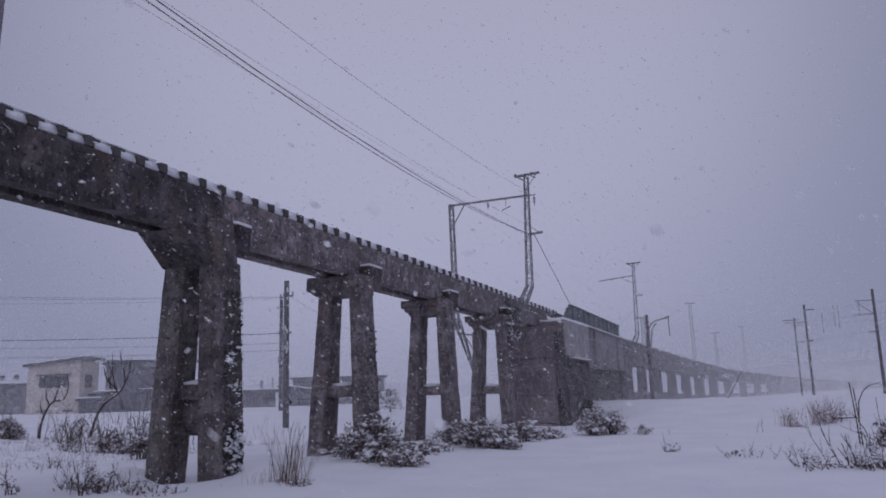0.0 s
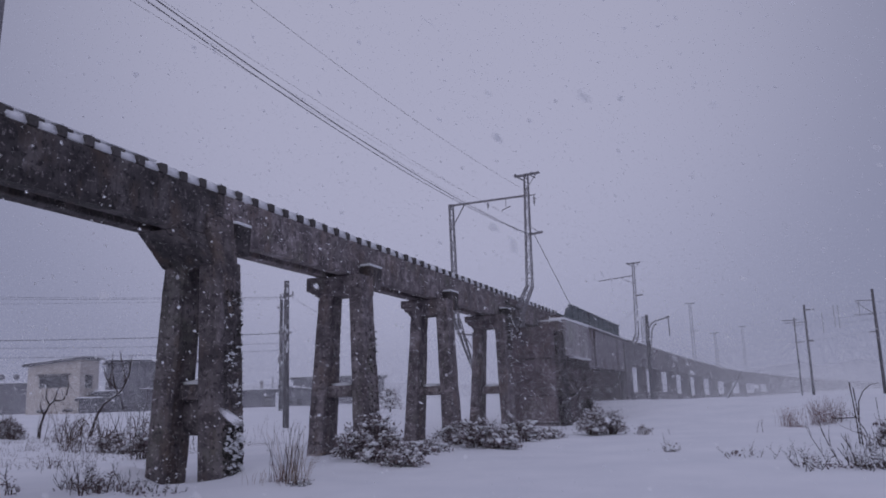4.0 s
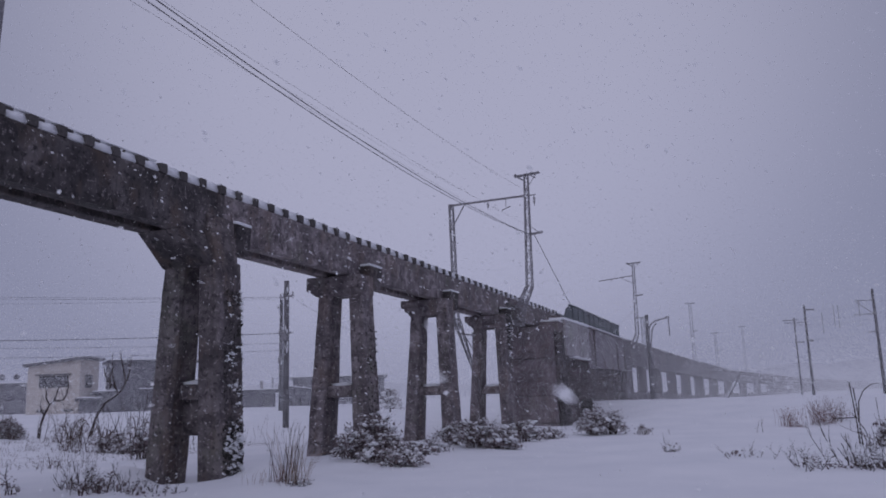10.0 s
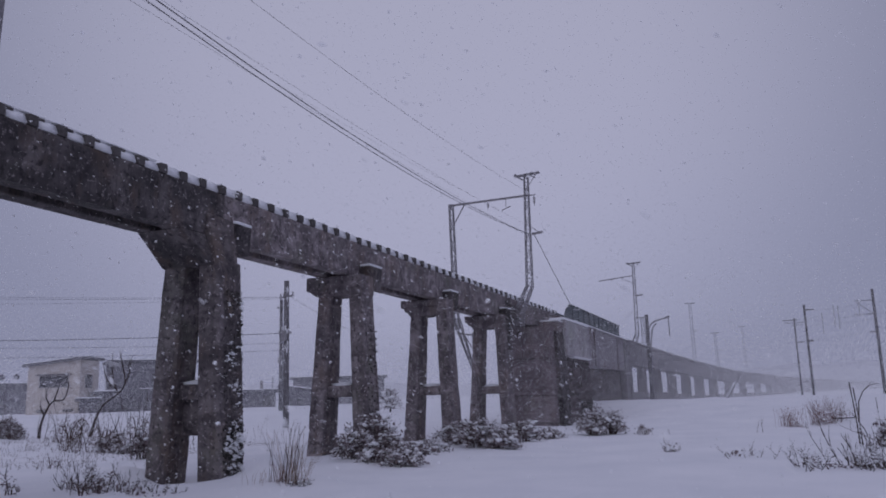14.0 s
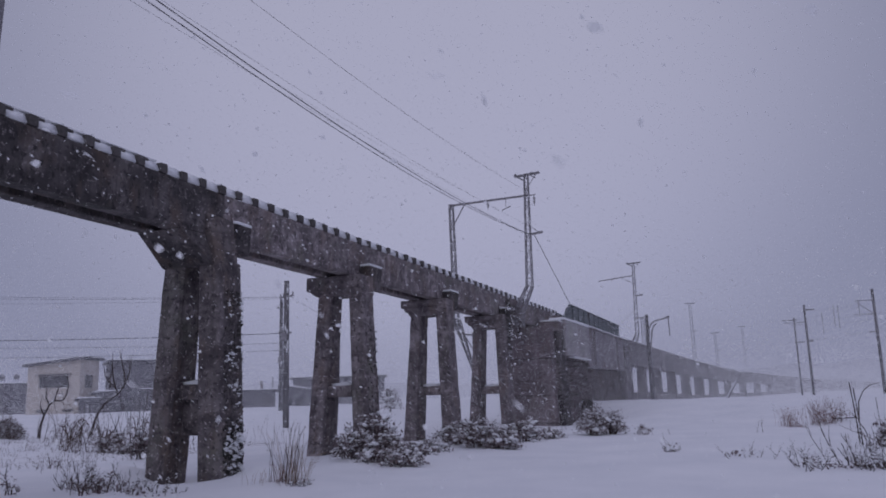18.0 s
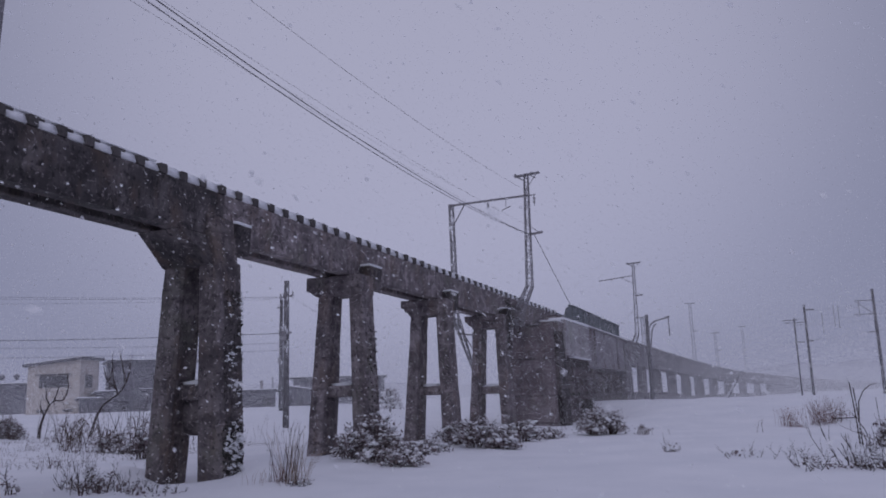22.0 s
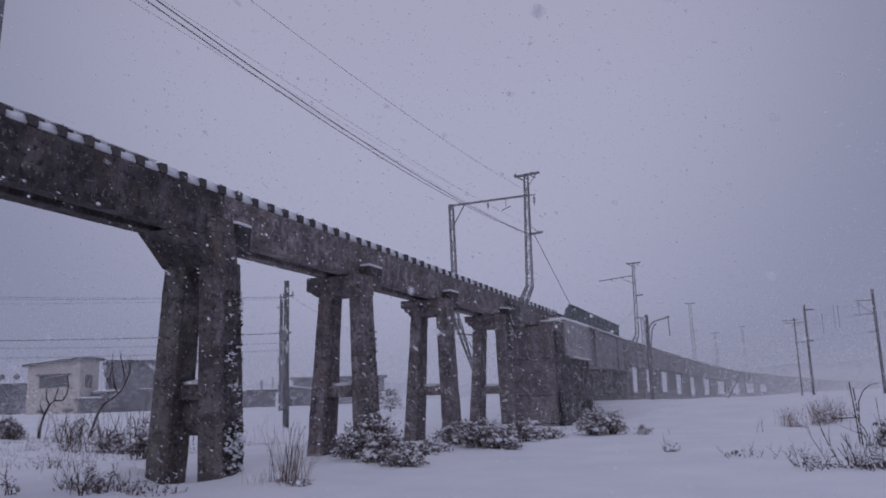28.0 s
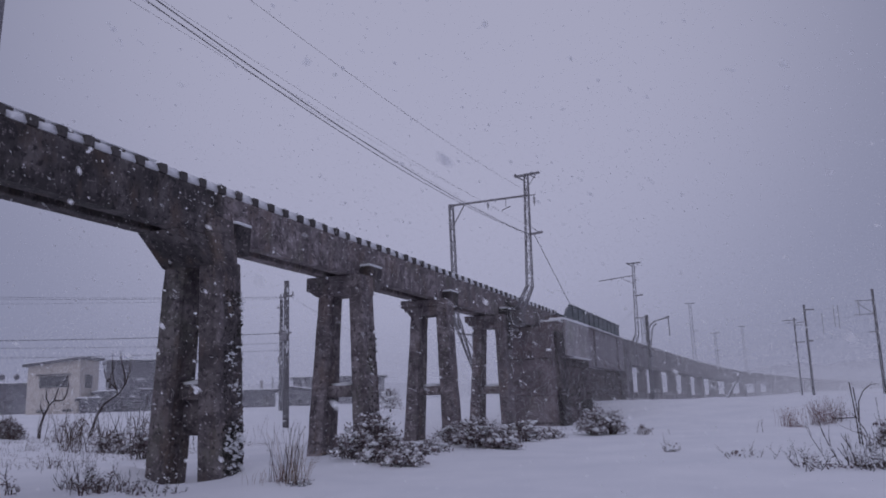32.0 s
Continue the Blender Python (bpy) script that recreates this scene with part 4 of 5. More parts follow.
part("stove_pipe", bm, PALESTEEL, hd, "pale stove pipe")
hg, lg = house((-59.7, 92.35), (-54.0, 96.2), 7.0, 3.0, 1.95, SIDING, "grey shed with a snowy roof sloping to one side", "farm_building")
for wx in (0.5, 1.9, 5.2):
    window(hg, wx, 0.5, wx + 0.9, 1.5, 1)
he, le = house((-69.2, 110.2), (-56.4, 117.1), 9.0, 4.6, 4.6, SIDING, "flat-roofed grey farm building under snow", "farm_building")
window(he, 3.0, 2.2, 5.0, 3.4, 3)
window(he, 8.0, 2.2, 10.0, 3.4, 3)


# ---- plants ----
def stem(bm, p, way, length, r, rng, bend=0.25, depth=2, forks=3, lift=0.15):
    """A bare branch that forks."""
    pts, p = [Vector(p)], Vector(p)
    d = Vector(way).normalized()
    n = 4
    for i in range(n):
        d = (d + Vector((rng.uniform(-1, 1), rng.uniform(-1, 1), rng.uniform(-0.5, 1) + lift)) * bend).normalized()
        p = p + d * length / n
        pts.append(p.copy())
    tube(bm, pts, [r * (1 - 0.6 * i / n) for i in range(n + 1)], 5 if r > 0.01 else 3)
    if depth:
        for _ in range(forks):
            i = rng.randint(1, n)
            s = (d + Vector((rng.uniform(-1, 1), rng.uniform(-1, 1), rng.uniform(-0.2, 0.9)))).normalized()
            stem(bm, pts[i], s, length * rng.uniform(0.4, 0.65), r * 0.55, rng, bend, depth - 1, forks, lift)


def leaf_card(bm, c, size, rng):
    a = Vector((rng.gauss(0, 1), rng.gauss(0, 1), rng.gauss(0, 1))).normalized()
    b = a.cross(Vector((rng.gauss(0, 1), rng.gauss(0, 1), rng.gauss(0, 1)))).normalized()
    c = Vector(c)
    v = [bm.verts.new(c - a * size), bm.verts.new(c + b * size * 0.45), bm.verts.new(c + a * size), bm.verts.new(c - b * size * 0.45)]
    bm.faces.new(v)


def bush(x, y, sx, sy, h, seed, label, sprays=40, pads=5):
    """A withered bush: arching sprays set with small dark leaves, and pads of snow lying on them."""
    rng = random.Random(seed)
    b = thing("bush", (x, y, gz(x, y)), label, "bush", "snowy bushes by the viaduct")
    stems, leaves, snow = bmesh.new(), bmesh.new(), bmesh.new()
    for i in range(sprays):
        a, rr = rng.uniform(0, 2 * math.pi), rng.random() ** 0.6
        tip = Vector((sx * rr * math.cos(a), sy * rr * math.sin(a), h * math.sqrt(max(0.02, 1 - 0.93 * rr * rr)) * rng.choice((0.45, 0.7, 0.9, 1.15)) * rng.uniform(0.85, 1.1)))
        root = Vector((tip.x * 0.35, tip.y * 0.35, -0.1))
        bow = root.lerp(tip, 0.55) + Vector((0, 0, 0.22 * h))
        drop = tip + Vector((math.cos(a) * 0.16, math.sin(a) * 0.16, -0.10))
        line = [root, root.lerp(bow, 0.6), bow, bow.lerp(tip, 0.6) + Vector((0, 0, 0.04)), tip, drop]
        tube(stems, line, [0.014, 0.012, 0.010, 0.008, 0.006, 0.003], 4)
        for _ in range(4):
            stem(stems, line[rng.randint(2, 4)], (rng.uniform(-1, 1), rng.uniform(-1, 1), rng.uniform(-0.2, 0.9)), rng.uniform(0.15, 0.5), 0.005, rng, 0.3, 0, 0)
        for _ in range(58):
            u = rng.uniform(1.6, 4.99)
            k = int(u)
            c = line[k].lerp(line[k + 1], u - k) + Vector((rng.gauss(0, 0.10), rng.gauss(0, 0.10), rng.gauss(-0.03, 0.09)))
            if c.z > -0.02:
                leaf_card(leaves, c, rng.uniform(0.028, 0.072), rng)
        for j in range(rng.randint(pads - 1, pads + 5)):
            u = rng.uniform(2.0, 4.99)
            k = int(u)
            q = min(0.13, 0.040 * math.exp(rng.gauss(0, 0.55)))
            c = line[k].lerp(line[k + 1], u - k) + Vector((rng.gauss(0, 0.06), rng.gauss(0, 0.06), rng.uniform(0.0, 0.08)))
            blob(snow, c, (q * rng.uniform(0.7, 1.4), q * rng.uniform(0.7, 1.4), q * rng.uniform(0.4, 0.75)), i * 7 + j, 0.9)
    tagged(part("stem_tangle", stems, TWIG, b), kind="stuff")
    tagged(part("foliage", leaves, LEAF, b, "withered brown leaves"), kind="stuff")
    tagged(part("clinging_snow", snow, SNOW, b, "snow caught in the leaves", True), kind="stuff")
    return b


BUSH = "withered brown bush loaded with snow beside a pier"
bush(-10.95, 21.9, 0.95, 0.85, 1.08, 1, BUSH, 66, 4)
bush(-9.95, 20.9, 0.8, 0.7, 0.68, 2, BUSH, 38, 4)
bush(-9.35, 20.5, 0.55, 0.5, 0.42, 15, BUSH, 22)
bush(-11.9, 22.0, 0.5, 0.5, 0.7, 16, BUSH, 16)
bush(-10.7, 25.6, 0.8, 0.5, 0.34, 27, BUSH, 16, 6)
bush(-10.3, 23.6, 0.6, 0.5, 0.30, 28, BUSH, 12, 6)
bush(-9.0, 28.6, 0.9, 0.5, 0.30, 29, BUSH, 16, 6)
bush(-10.75, 28.7, 1.0, 0.7, 0.70, 3, BUSH, 30, 6)
bush(-9.6, 27.6, 0.95, 0.8, 0.88, 4, BUSH, 36, 5)
bush(-8.6, 27.2, 0.55, 0.5, 0.6, 17, BUSH, 22, 6)
bush(-11.5, 31.5, 1.0, 0.9, 0.75, 10, BUSH, 26, 6)
bush(-8.75, 30.4, 0.65, 0.6, 0.75, 5, BUSH, 36)
bush(-9.6, 29.6, 0.7, 0.6, 0.40, 11, BUSH, 14)
bush(-9.6, 33.5, 0.9, 0.7, 0.45, 14, BUSH, 16)
bush(-8.4, 33.2, 0.6, 0.6, 0.30, 6, BUSH, 12)
bush(-7.2, 36.6, 0.7, 0.8, 1.05, 7, "brown bush full of snow below the bank", 44, 6)
bush(-6.60, 37.2, 0.75, 0.8, 0.95, 8, "brown bush full of snow below the bank", 44, 4)
bush(-37.2, 31.3, 0.9, 0.8, 0.85, 9, "dark rounded shrub in the snowy field", 60, 3)


def tuft(name, x, y, n, h, spread_r, lean, seed, material, label, r=0.005, category="grass", group="dry tufts in the snow", droop=0.5, bias=0.0, leafy=0):
    """Stalks fanning out of the snow."""
    rng = random.Random(seed)
    z = gz(x, y)
    t = thing(name, (x, y, z), label, category, group)
    bm = bmesh.new()
    for _ in range(n):
        a = rng.uniform(0, 2 * math.pi)
        hh = h * rng.uniform(0.45, 1.1)
        o = Vector((rng.gauss(0, 1), rng.gauss(0, 1), 0)) * spread_r * 0.3
        out = Vector((math.cos(a), math.sin(a), 0)) * rng.uniform(0.1, 1.0) * lean + Vector((bias * rng.uniform(0.4, 1.3), 0, 0))
        tube(bm, [o + Vector((0, 0, -0.05)), o + out * hh * 0.4 + Vector((0, 0, hh * 0.5)), o + out * hh * 0.8 + Vector((0, 0, hh * 0.85)), o + out * hh * (1 + 0.5 * droop) + Vector((0, 0, hh * (1.0 - 0.12 * droop)))],
             [r, r * 0.8, r * 0.6, r * 0.3], 3)
    for _ in range(leafy):
        a, u = rng.uniform(0, 2 * math.pi), rng.random() ** 0.7
        out = Vector((math.cos(a), math.sin(a), 0)) * (spread_r * 0.3 + lean * h * u) * rng.random() ** 0.5
        leaf_card(bm, out + Vector((0, 0, h * u * rng.uniform(0.3, 1.0))), rng.uniform(0.025, 0.055), rng)
    tagged(part("tuft_stalk", bm, material, t), kind="stuff")
    if leafy:
        bm = bmesh.new()
        for i in range(leafy // 2):
            a, u = rng.uniform(0, 2 * math.pi), rng.random()
            k = rng.uniform(0.015, 0.04)
            blob(bm, Vector((math.cos(a), math.sin(a), 0)) * (spread_r * 0.3 + lean * h * u * 0.7) * rng.random() ** 0.5 + Vector((0, 0, h * u * 0.8)), (k * 1.4, k, k * 0.7), i, 0.5)
        tagged(part("clinging_snow", bm, SNOW, t, "snow caught in the grass", True), kind="stuff")
    return t


def weed(x, y, h, seed, label="bare dark weed sticking out of the snow", forks=3, way=(0, 0, 1), r=0.011, material=None, depth=2, name="weed", snow=5):
    rng = random.Random(seed)
    z = gz(x, y)
    w = thing(name, (x, y, z), label, "weed" if name == "weed" else "sapling", "bare weeds in the snow")
    bm = bmesh.new()
    stem(bm, (0, 0, -0.08), way, h, r, rng, 0.22, depth, forks)
    tips = [v.co.copy() for v in bm.verts if v.co.z > h * 0.3]
    part("stem", bm, material or TWIG, w)
    if snow and tips:
        bm = bmesh.new()
        for i in range(snow):
            s = rng.uniform(0.008, 0.02)
            blob(bm, rng.choice(tips), (s * 1.6, s * 1.2, s), i, 0.4)
        tagged(part("clinging_snow", bm, SNOW, w, "", True), kind="stuff")
    return w


# straw clump before the second pier
tuft("reed_clump", -10.05, 15.7, 27, 1.25, 0.6, 0.40, 11, TWIG, "tall thin brown reeds fanning out of the snow", 0.0066, droop=0.15)
tuft("reed_clump", -9.95, 15.75, 20, 1.2, 0.6, 0.38, 15, STRAW, "tall thin straw-coloured reeds fanning out of the snow", 0.006, droop=0.15)
tuft("grass_tuft", -10.12, 15.6, 34, 0.42, 0.42, 0.75, 12, REDSTEM, "short dry russet grass at the foot of the reeds", 0.0045)
tuft("grass_tuft", -9.70, 15.6, 26, 0.75, 0.5, 0.40, 13, STRAW, "fine pale grass bent over by the wind", 0.0030, bias=0.6)
tuft("grass_tuft", -9.35, 15.2, 20, 0.16, 0.35, 1.8, 14, BARK, "flattened dark grass under snow", 0.007, leafy=30)
tuft("grass_tuft", -10.5, 15.4, 16, 0.30, 0.5, 0.6, 18, STRAW, "few pale stalks in the snow", 0.0035)
for i in range(5):
    weed(-9.8 + 0.14 * i, 15.1 + 0.1 * (i % 3), 0.2, 40 + i, forks=4, r=0.004, snow=0)

# weeds and scrub to the west of the viaduct
rng = random.Random(5)


def scrub(x, y, w, h, n, seed, label, leafy=120):
    """A heap of dead stalks and curled leaves, dusted with snow."""
    r = random.Random(seed)
    t = thing("scrub", (x, y, gz(x, y)), label, "scrub", "dead scrub west of the viaduct")
    bm = bmesh.new()
    for _ in range(n):
        a = r.uniform(-1, 1)
        stem(bm, (a * w, r.uniform(-0.4, 0.4), -0.1), (r.uniform(-1.3, 1.3) - a * 0.3, r.uniform(-0.5, 0.5), 1), h * r.choice((0.35, 0.55, 0.8, 1.2)) * r.uniform(0.8, 1.15) * (1 - 0.5 * abs(a)), r.uniform(0.008, 0.02), r, 0.42, 1, 3, 0.0)
    tagged(part("stem_tangle", bm, TWIG, t), kind="stuff")
    bm = bmesh.new()
    for _ in range(leafy // 2):
        a = r.gauss(0, 0.5)
        leaf_card(bm, (a * w, r.gauss(0, 0.3), max(0.03, h * 0.7 * r.random() * (1.1 - min(1, abs(a))))), r.uniform(0.03, 0.08), r)
    tagged(part("foliage", bm, LEAF, t), kind="stuff")
    bm = bmesh.new()
    for i in range(max(4, n // 2)):
        s = r.uniform(0.012, 0.035)
        blob(bm, (r.gauss(0, 0.5) * w, r.gauss(0, 0.3), h * r.uniform(0.1, 0.6)), (s * 1.6, s * 1.4, s * 0.6), i, 0.4)
    tagged(part("clinging_snow", bm, SNOW, t, "", True), kind="stuff")


SCRUB = "dark dead scrub sticking out of the snow"
for i, (x, y, w, h, n, leafy) in enumerate(((-36.9, 31.0, 1.0, 1.1, 34, 700), (-38.2, 30.4, 0.9, 1.0, 26, 500), (-27.2, 26.2, 0.45, 1.5, 10, 80), (-26.2, 25.7, 0.9, 0.7, 10, 80), (-25.8, 27.2, 0.9, 1.0, 13, 120),
                                              (-24.4, 27.0, 0.9, 1.2, 13, 120), (-23.0, 27.2, 0.8, 1.0, 13, 120), (-20.8, 19.4, 0.5, 0.5, 9, 40), (-18.2, 15.2, 0.35, 0.4, 9, 50), (-32.6, 36.5, 0.8, 1.3, 14, 120), (-31.0, 29.0, 0.6, 0.9, 14, 60), (-33.6, 31.4, 0.7, 0.9, 12, 50))):
    scrub(x, y, w, h, n, 60 + i, SCRUB, leafy)
for i in range(34):
    d = rng.random()
    weed(-23 - 13 * d + rng.uniform(-1.5, 1.5), 26.0 + 6.5 * d + rng.uniform(-2.0, 5.5), rng.uniform(0.7, 2.0), 100 + i, forks=rng.randint(2, 4), r=0.014)
for i in range(9):
    weed(-24.6 + 0.42 * i + rng.uniform(-0.2, 0.2), 27.3 + rng.uniform(-1, 2), rng.uniform(1.6, 2.9), 150 + i, "tall thin bare stalk in the snow", 2, r=0.018, depth=2)
for i in range(40):
    u = rng.random() ** 1.3
    weed(-15.7 + 3.9 * u, 15.15 - 1.0 * u + rng.uniform(-0.45, 0.35), rng.uniform(0.2, 0.6) * (1 - 0.5 * u), 200 + i, "low dark weed half buried in snow", 4, (rng.uniform(-1.0, 1.0), 0, 0.9), r=0.011, material=BARK)
for i, (x, y, h) in enumerate(((-15.5, 15.1, 0.4), (-15.0, 14.9, 0.5), (-14.6, 14.75, 0.55), (-14.2, 14.6, 0.45), (-13.4, 14.3, 0.3), (-12.7, 14.1, 0.25), (-12.1, 14.2, 0.2))):
    scrub(x, y, 0.45, h * 0.9, 11, 80 + i, "low dark scrub half buried in snow", 40)
for i in range(14):
    weed(-18.5 - rng.uniform(0, 9), 17.0 + rng.uniform(0, 8), rng.uniform(0.15, 0.5), 230 + i, "lone thin twig in the snow", 2, r=0.010, depth=1)


SAPLING = "bare bent young tree with a snow-dusted trunk"


def limbs(pairs):
    """Points in the plane that faces the camera: to its right and up."""
    return [(a * 0.932, a * 0.362, b) for a, b in pairs]


def dead_grass(name, count, lo, hi, height, seed, label):
    """Single thin stalks scattered over a stretch of snow."""
    r = random.Random(seed)
    bm = bmesh.new()
    for _ in range(count):
        x, y = r.uniform(lo[0], hi[0]), r.uniform(lo[1], hi[1])
        if noise.noise(Vector((x * 0.35, y * 0.35, seed))) < -0.05:
            continue
        z, h = gz(x, y), height * r.uniform(0.3, 1.0)
        lx, ly = r.gauss(0, 0.22) * h, r.gauss(0, 0.12) * h
        rad = r.uniform(0.004, 0.009)
        tube(bm, [(x, y, z - 0.05), (x + lx * 0.35, y + ly * 0.4, z + h * 0.55), (x + lx, y + ly, z + h)], [rad, rad * 0.8, rad * 0.4], 3)
        if r.random() < 0.35:
            leaf_card(bm, (x + lx * 0.7, y + ly * 0.7, z + h * 0.75), r.uniform(0.03, 0.07), r)
    return tagged(part(name, bm, TWIG), label, "dry grass", kind="stuff")


dead_grass("dry_grass", 250, (-40, 27), (-21, 40), 1.2, 3, "thin dead stalks standing thin in the snow")
for i, (x, y, h, lean) in enumerate(((-26.3, 27.0, 1.75, -0.18), (-26.1, 27.1, 1.95, 0.15), (-25.7, 27.0, 1.5, 0.02), (-25.2, 26.9, 1.9, 0.08), (-24.7, 26.8, 1.4, -0.1),
                                     (-24.2, 26.9, 1.7, 0.12), (-23.7, 26.6, 1.3, 0.0), (-20.4, 22.2, 1.5, 0.22), (-20.2, 22.2, 1.75, 0.34), (-27.6, 27.3, 1.2, -0.1))):
    weed(x, y, h, 700 + i, "tall dark bare stalk standing in the snow", 2, (lean, 0, 1), 0.022, BARK, 1, snow=8)
bush(-20.3, 22.6, 0.38, 0.3, 1.15, 19, "hanging clump of dark dead leaves on stalks", 16, 2)
bush(-25.75, 26.9, 0.8, 0.5, 0.72, 20, "heap of dark dead weeds in the snow", 20, 4)
bush(-24.7, 26.4, 0.6, 0.4, 0.45, 21, "heap of dark dead weeds in the snow", 12, 4)
dead_grass("dry_grass", 60, (-24, 17), (-15.5, 27), 0.5, 4, "few thin dead stalks in the snow")


def stubble(count, lo, hi, seed, label):
    """Short grass whose tips just pierce the snow, thick in some spots and thin in others."""
    g = np.random.default_rng(seed)
    p = g.uniform(lo, hi, size=(count, 2))
    thick = np.sin(p[:, 0] * 0.9 + 1.3 * np.sin(p[:, 1] * 0.7)) * np.sin(p[:, 1] * 1.1 + np.sin(p[:, 0] * 1.4)) + 0.5 * np.sin(p[:, 0] * 3.3) * np.sin(p[:, 1] * 2.9)
    p = p[(thick > g.uniform(-1.2, 0.8, count)) & (p[:, 0] < -16.2 - 0.25 * (p[:, 1] - 15))]
    n = len(p)
    z = ground_z(p[:, 0], p[:, 1])
    h = g.uniform(0.03, 0.13, n) * (1 + (g.random(n) < 0.06) * 1.5)
    turn = g.uniform(0, math.pi, n)
    r = g.uniform(0.003, 0.008, n)
    side = np.stack([np.cos(turn) * r, np.sin(turn) * r, np.zeros(n)], 1)
    foot = np.stack([p[:, 0], p[:, 1], z - 0.02], 1)
    tip = foot + np.stack([g.normal(0, 0.6, n) * h, g.normal(0, 0.5, n) * h, h + 0.02], 1)
    back = np.stack([-side[:, 1], side[:, 0], side[:, 2]], 1)
    co = np.stack([foot - side, foot + side, foot + back * 1.5, tip], 1).reshape(-1, 3)
    i = np.arange(n)[:, None] * 4
    faces = np.concatenate([i + np.array([0, 1, 3]), i + np.array([1, 2, 3]), i + np.array([2, 0, 3])])
    me = bpy.data.meshes.new("dry_grass")
    me.from_pydata(co.tolist(), [], faces.tolist())
    me.materials.append(TWIG)
    return tagged(new("dry_grass", me), label, "dry grass", kind="stuff")


stubble(7000, (-38, 19.5), (-20, 33), 9, "short dead grass just piercing the snow")


def arching_weed(x, y, h, n, seed, label):
    """Dead stalks that rise, arch over and hang down to the snow, with curled leaves."""
    r = random.Random(seed)
    t = thing("arching_weed", (x, y, gz(x, y)), label, "weed", "bare weeds in the snow")
    bm, lm = bmesh.new(), bmesh.new()
    for _ in range(n):
        side = r.choice((-1, 1)) * r.uniform(0.4, 1.1) * h
        top = h * r.uniform(0.6, 1.0)
        o = r.uniform(-0.25, 0.25)
        pts = [Vector((o + side * u, r.uniform(-0.03, 0.03), top * (1 - (1.35 * u - 0.75) ** 2 / 0.5625))) for u in (0, 0.2, 0.4, 0.6, 0.8, 1.0, 1.12)]
        pts[0].z = -0.1
        tube(bm, pts, [0.022, 0.019, 0.016, 0.013, 0.010, 0.008, 0.006], 4)
        for _ in range(14):
            leaf_card(lm, pts[r.randint(2, 6)] + Vector((r.gauss(0, 0.07), r.gauss(0, 0.07), r.gauss(-0.06, 0.09))), r.uniform(0.03, 0.08), r)
    tagged(part("stalk_bundle", bm, TWIG, t), kind="stuff")
    tagged(part("foliage", lm, LEAF, t), kind="stuff")


ARCH = "dead weed arching over and hanging to the snow"
for i, (x, y, h, n) in enumerate(((-32.4, 30.9, 1.35, 6), (-31.9, 30.7, 1.0, 6), (-34.6, 33.0, 1.0, 4), (-29.6, 30.2, 1.0, 5), (-28.4, 29.4, 0.9, 5), (-27.0, 28.6, 1.0, 5), (-30.6, 33.5, 1.4, 4))):
    arching_weed(x, y, h, n, 500 + i, ARCH)
for i, (x, y, h, n) in enumerate(((-15.85, 13.6, 0.3, 2), (-14.3, 13.9, 0.36, 2), (-13.9, 14.3, 0.42, 3))):
    arching_weed(x, y, h, n, 540 + i, "low dead weed bowed down to the snow")
weed(-15.8, 13.5, 0.5, 560, "dark bent weed in the snow", 3, (-0.3, 0, 1), 0.016, BARK)


def young_tree(x, y, trunk, branches, seed, label):
    r = random.Random(seed)
    t = thing("sapling", (x, y, gz(x, y)), label, "sapling", "bare saplings west of the viaduct")
    bm = bmesh.new()
    n = len(trunk)
    tube(bm, limbs(trunk), [0.088 - 0.050 * i / n for i in range(n)], 7)
    part("trunk", bm, BARK, t, "", True)
    for line in branches:
        bm = bmesh.new()
        pts = limbs(line)
        tube(bm, pts, [0.050 - 0.030 * i / len(pts) for i in range(len(pts))], 6)
        for p in pts[2:] + pts[3:]:
            stem(bm, p, (r.uniform(-0.7, 0.7), r.uniform(-0.3, 0.3), 1), r.uniform(0.25, 0.65), 0.018, r, 0.25, 0, 0, 0.3)
        part("branch", bm, BARK, t)
    bm = bmesh.new()
    for i in range(26):
        k = r.randint(1, n - 1)
        c = Vector(limbs(trunk)[k - 1]).lerp(Vector(limbs(trunk)[k]), r.random()) + Vector((-0.03, 0, 0.06))
        blob(bm, c, (0.06, 0.06, 0.03), i, 0.3)
    tagged(part("clinging_snow", bm, SNOW, t, "", True), kind="stuff")


young_tree(-36.3, 32.6, [(0, -0.3), (0.0, 0.25), (0.03, 0.64), (0.2, 1.22), (0.47, 1.78), (0.73, 1.98)],
           [[(0.73, 1.98), (1.0, 1.96), (1.22, 2.02), (1.36, 2.33), (1.46, 2.8)], [(0.66, 1.93), (0.8, 2.3), (0.9, 2.65)],
            [(0.47, 1.78), (0.3, 2.02), (0.24, 2.22), (0.25, 2.46)], [(0.2, 1.22), (0.06, 1.42), (-0.05, 1.76)]], 21, SAPLING)
young_tree(-34.9, 34.7, [(0, -0.2), (0.13, 0.35), (0.24, 0.75), (0.38, 1.2), (0.76, 1.79), (1.1, 2.05), (1.37, 2.22), (1.61, 2.45)],
           [[(1.61, 2.45), (1.88, 2.85), (2.0, 3.2), (2.1, 3.6), (2.14, 4.0)], [(1.5, 2.35), (1.36, 2.6), (1.19, 2.78), (0.9, 3.0), (0.72, 3.35), (0.68, 3.6)],
            [(1.36, 2.6), (1.2, 3.1), (1.12, 3.6), (1.08, 4.1)], [(1.88, 2.85), (1.82, 3.35), (1.7, 3.8), (1.55, 4.4)],
            [(1.05, 2.65), (1.0, 3.1), (1.05, 3.5)]], 23, SAPLING)


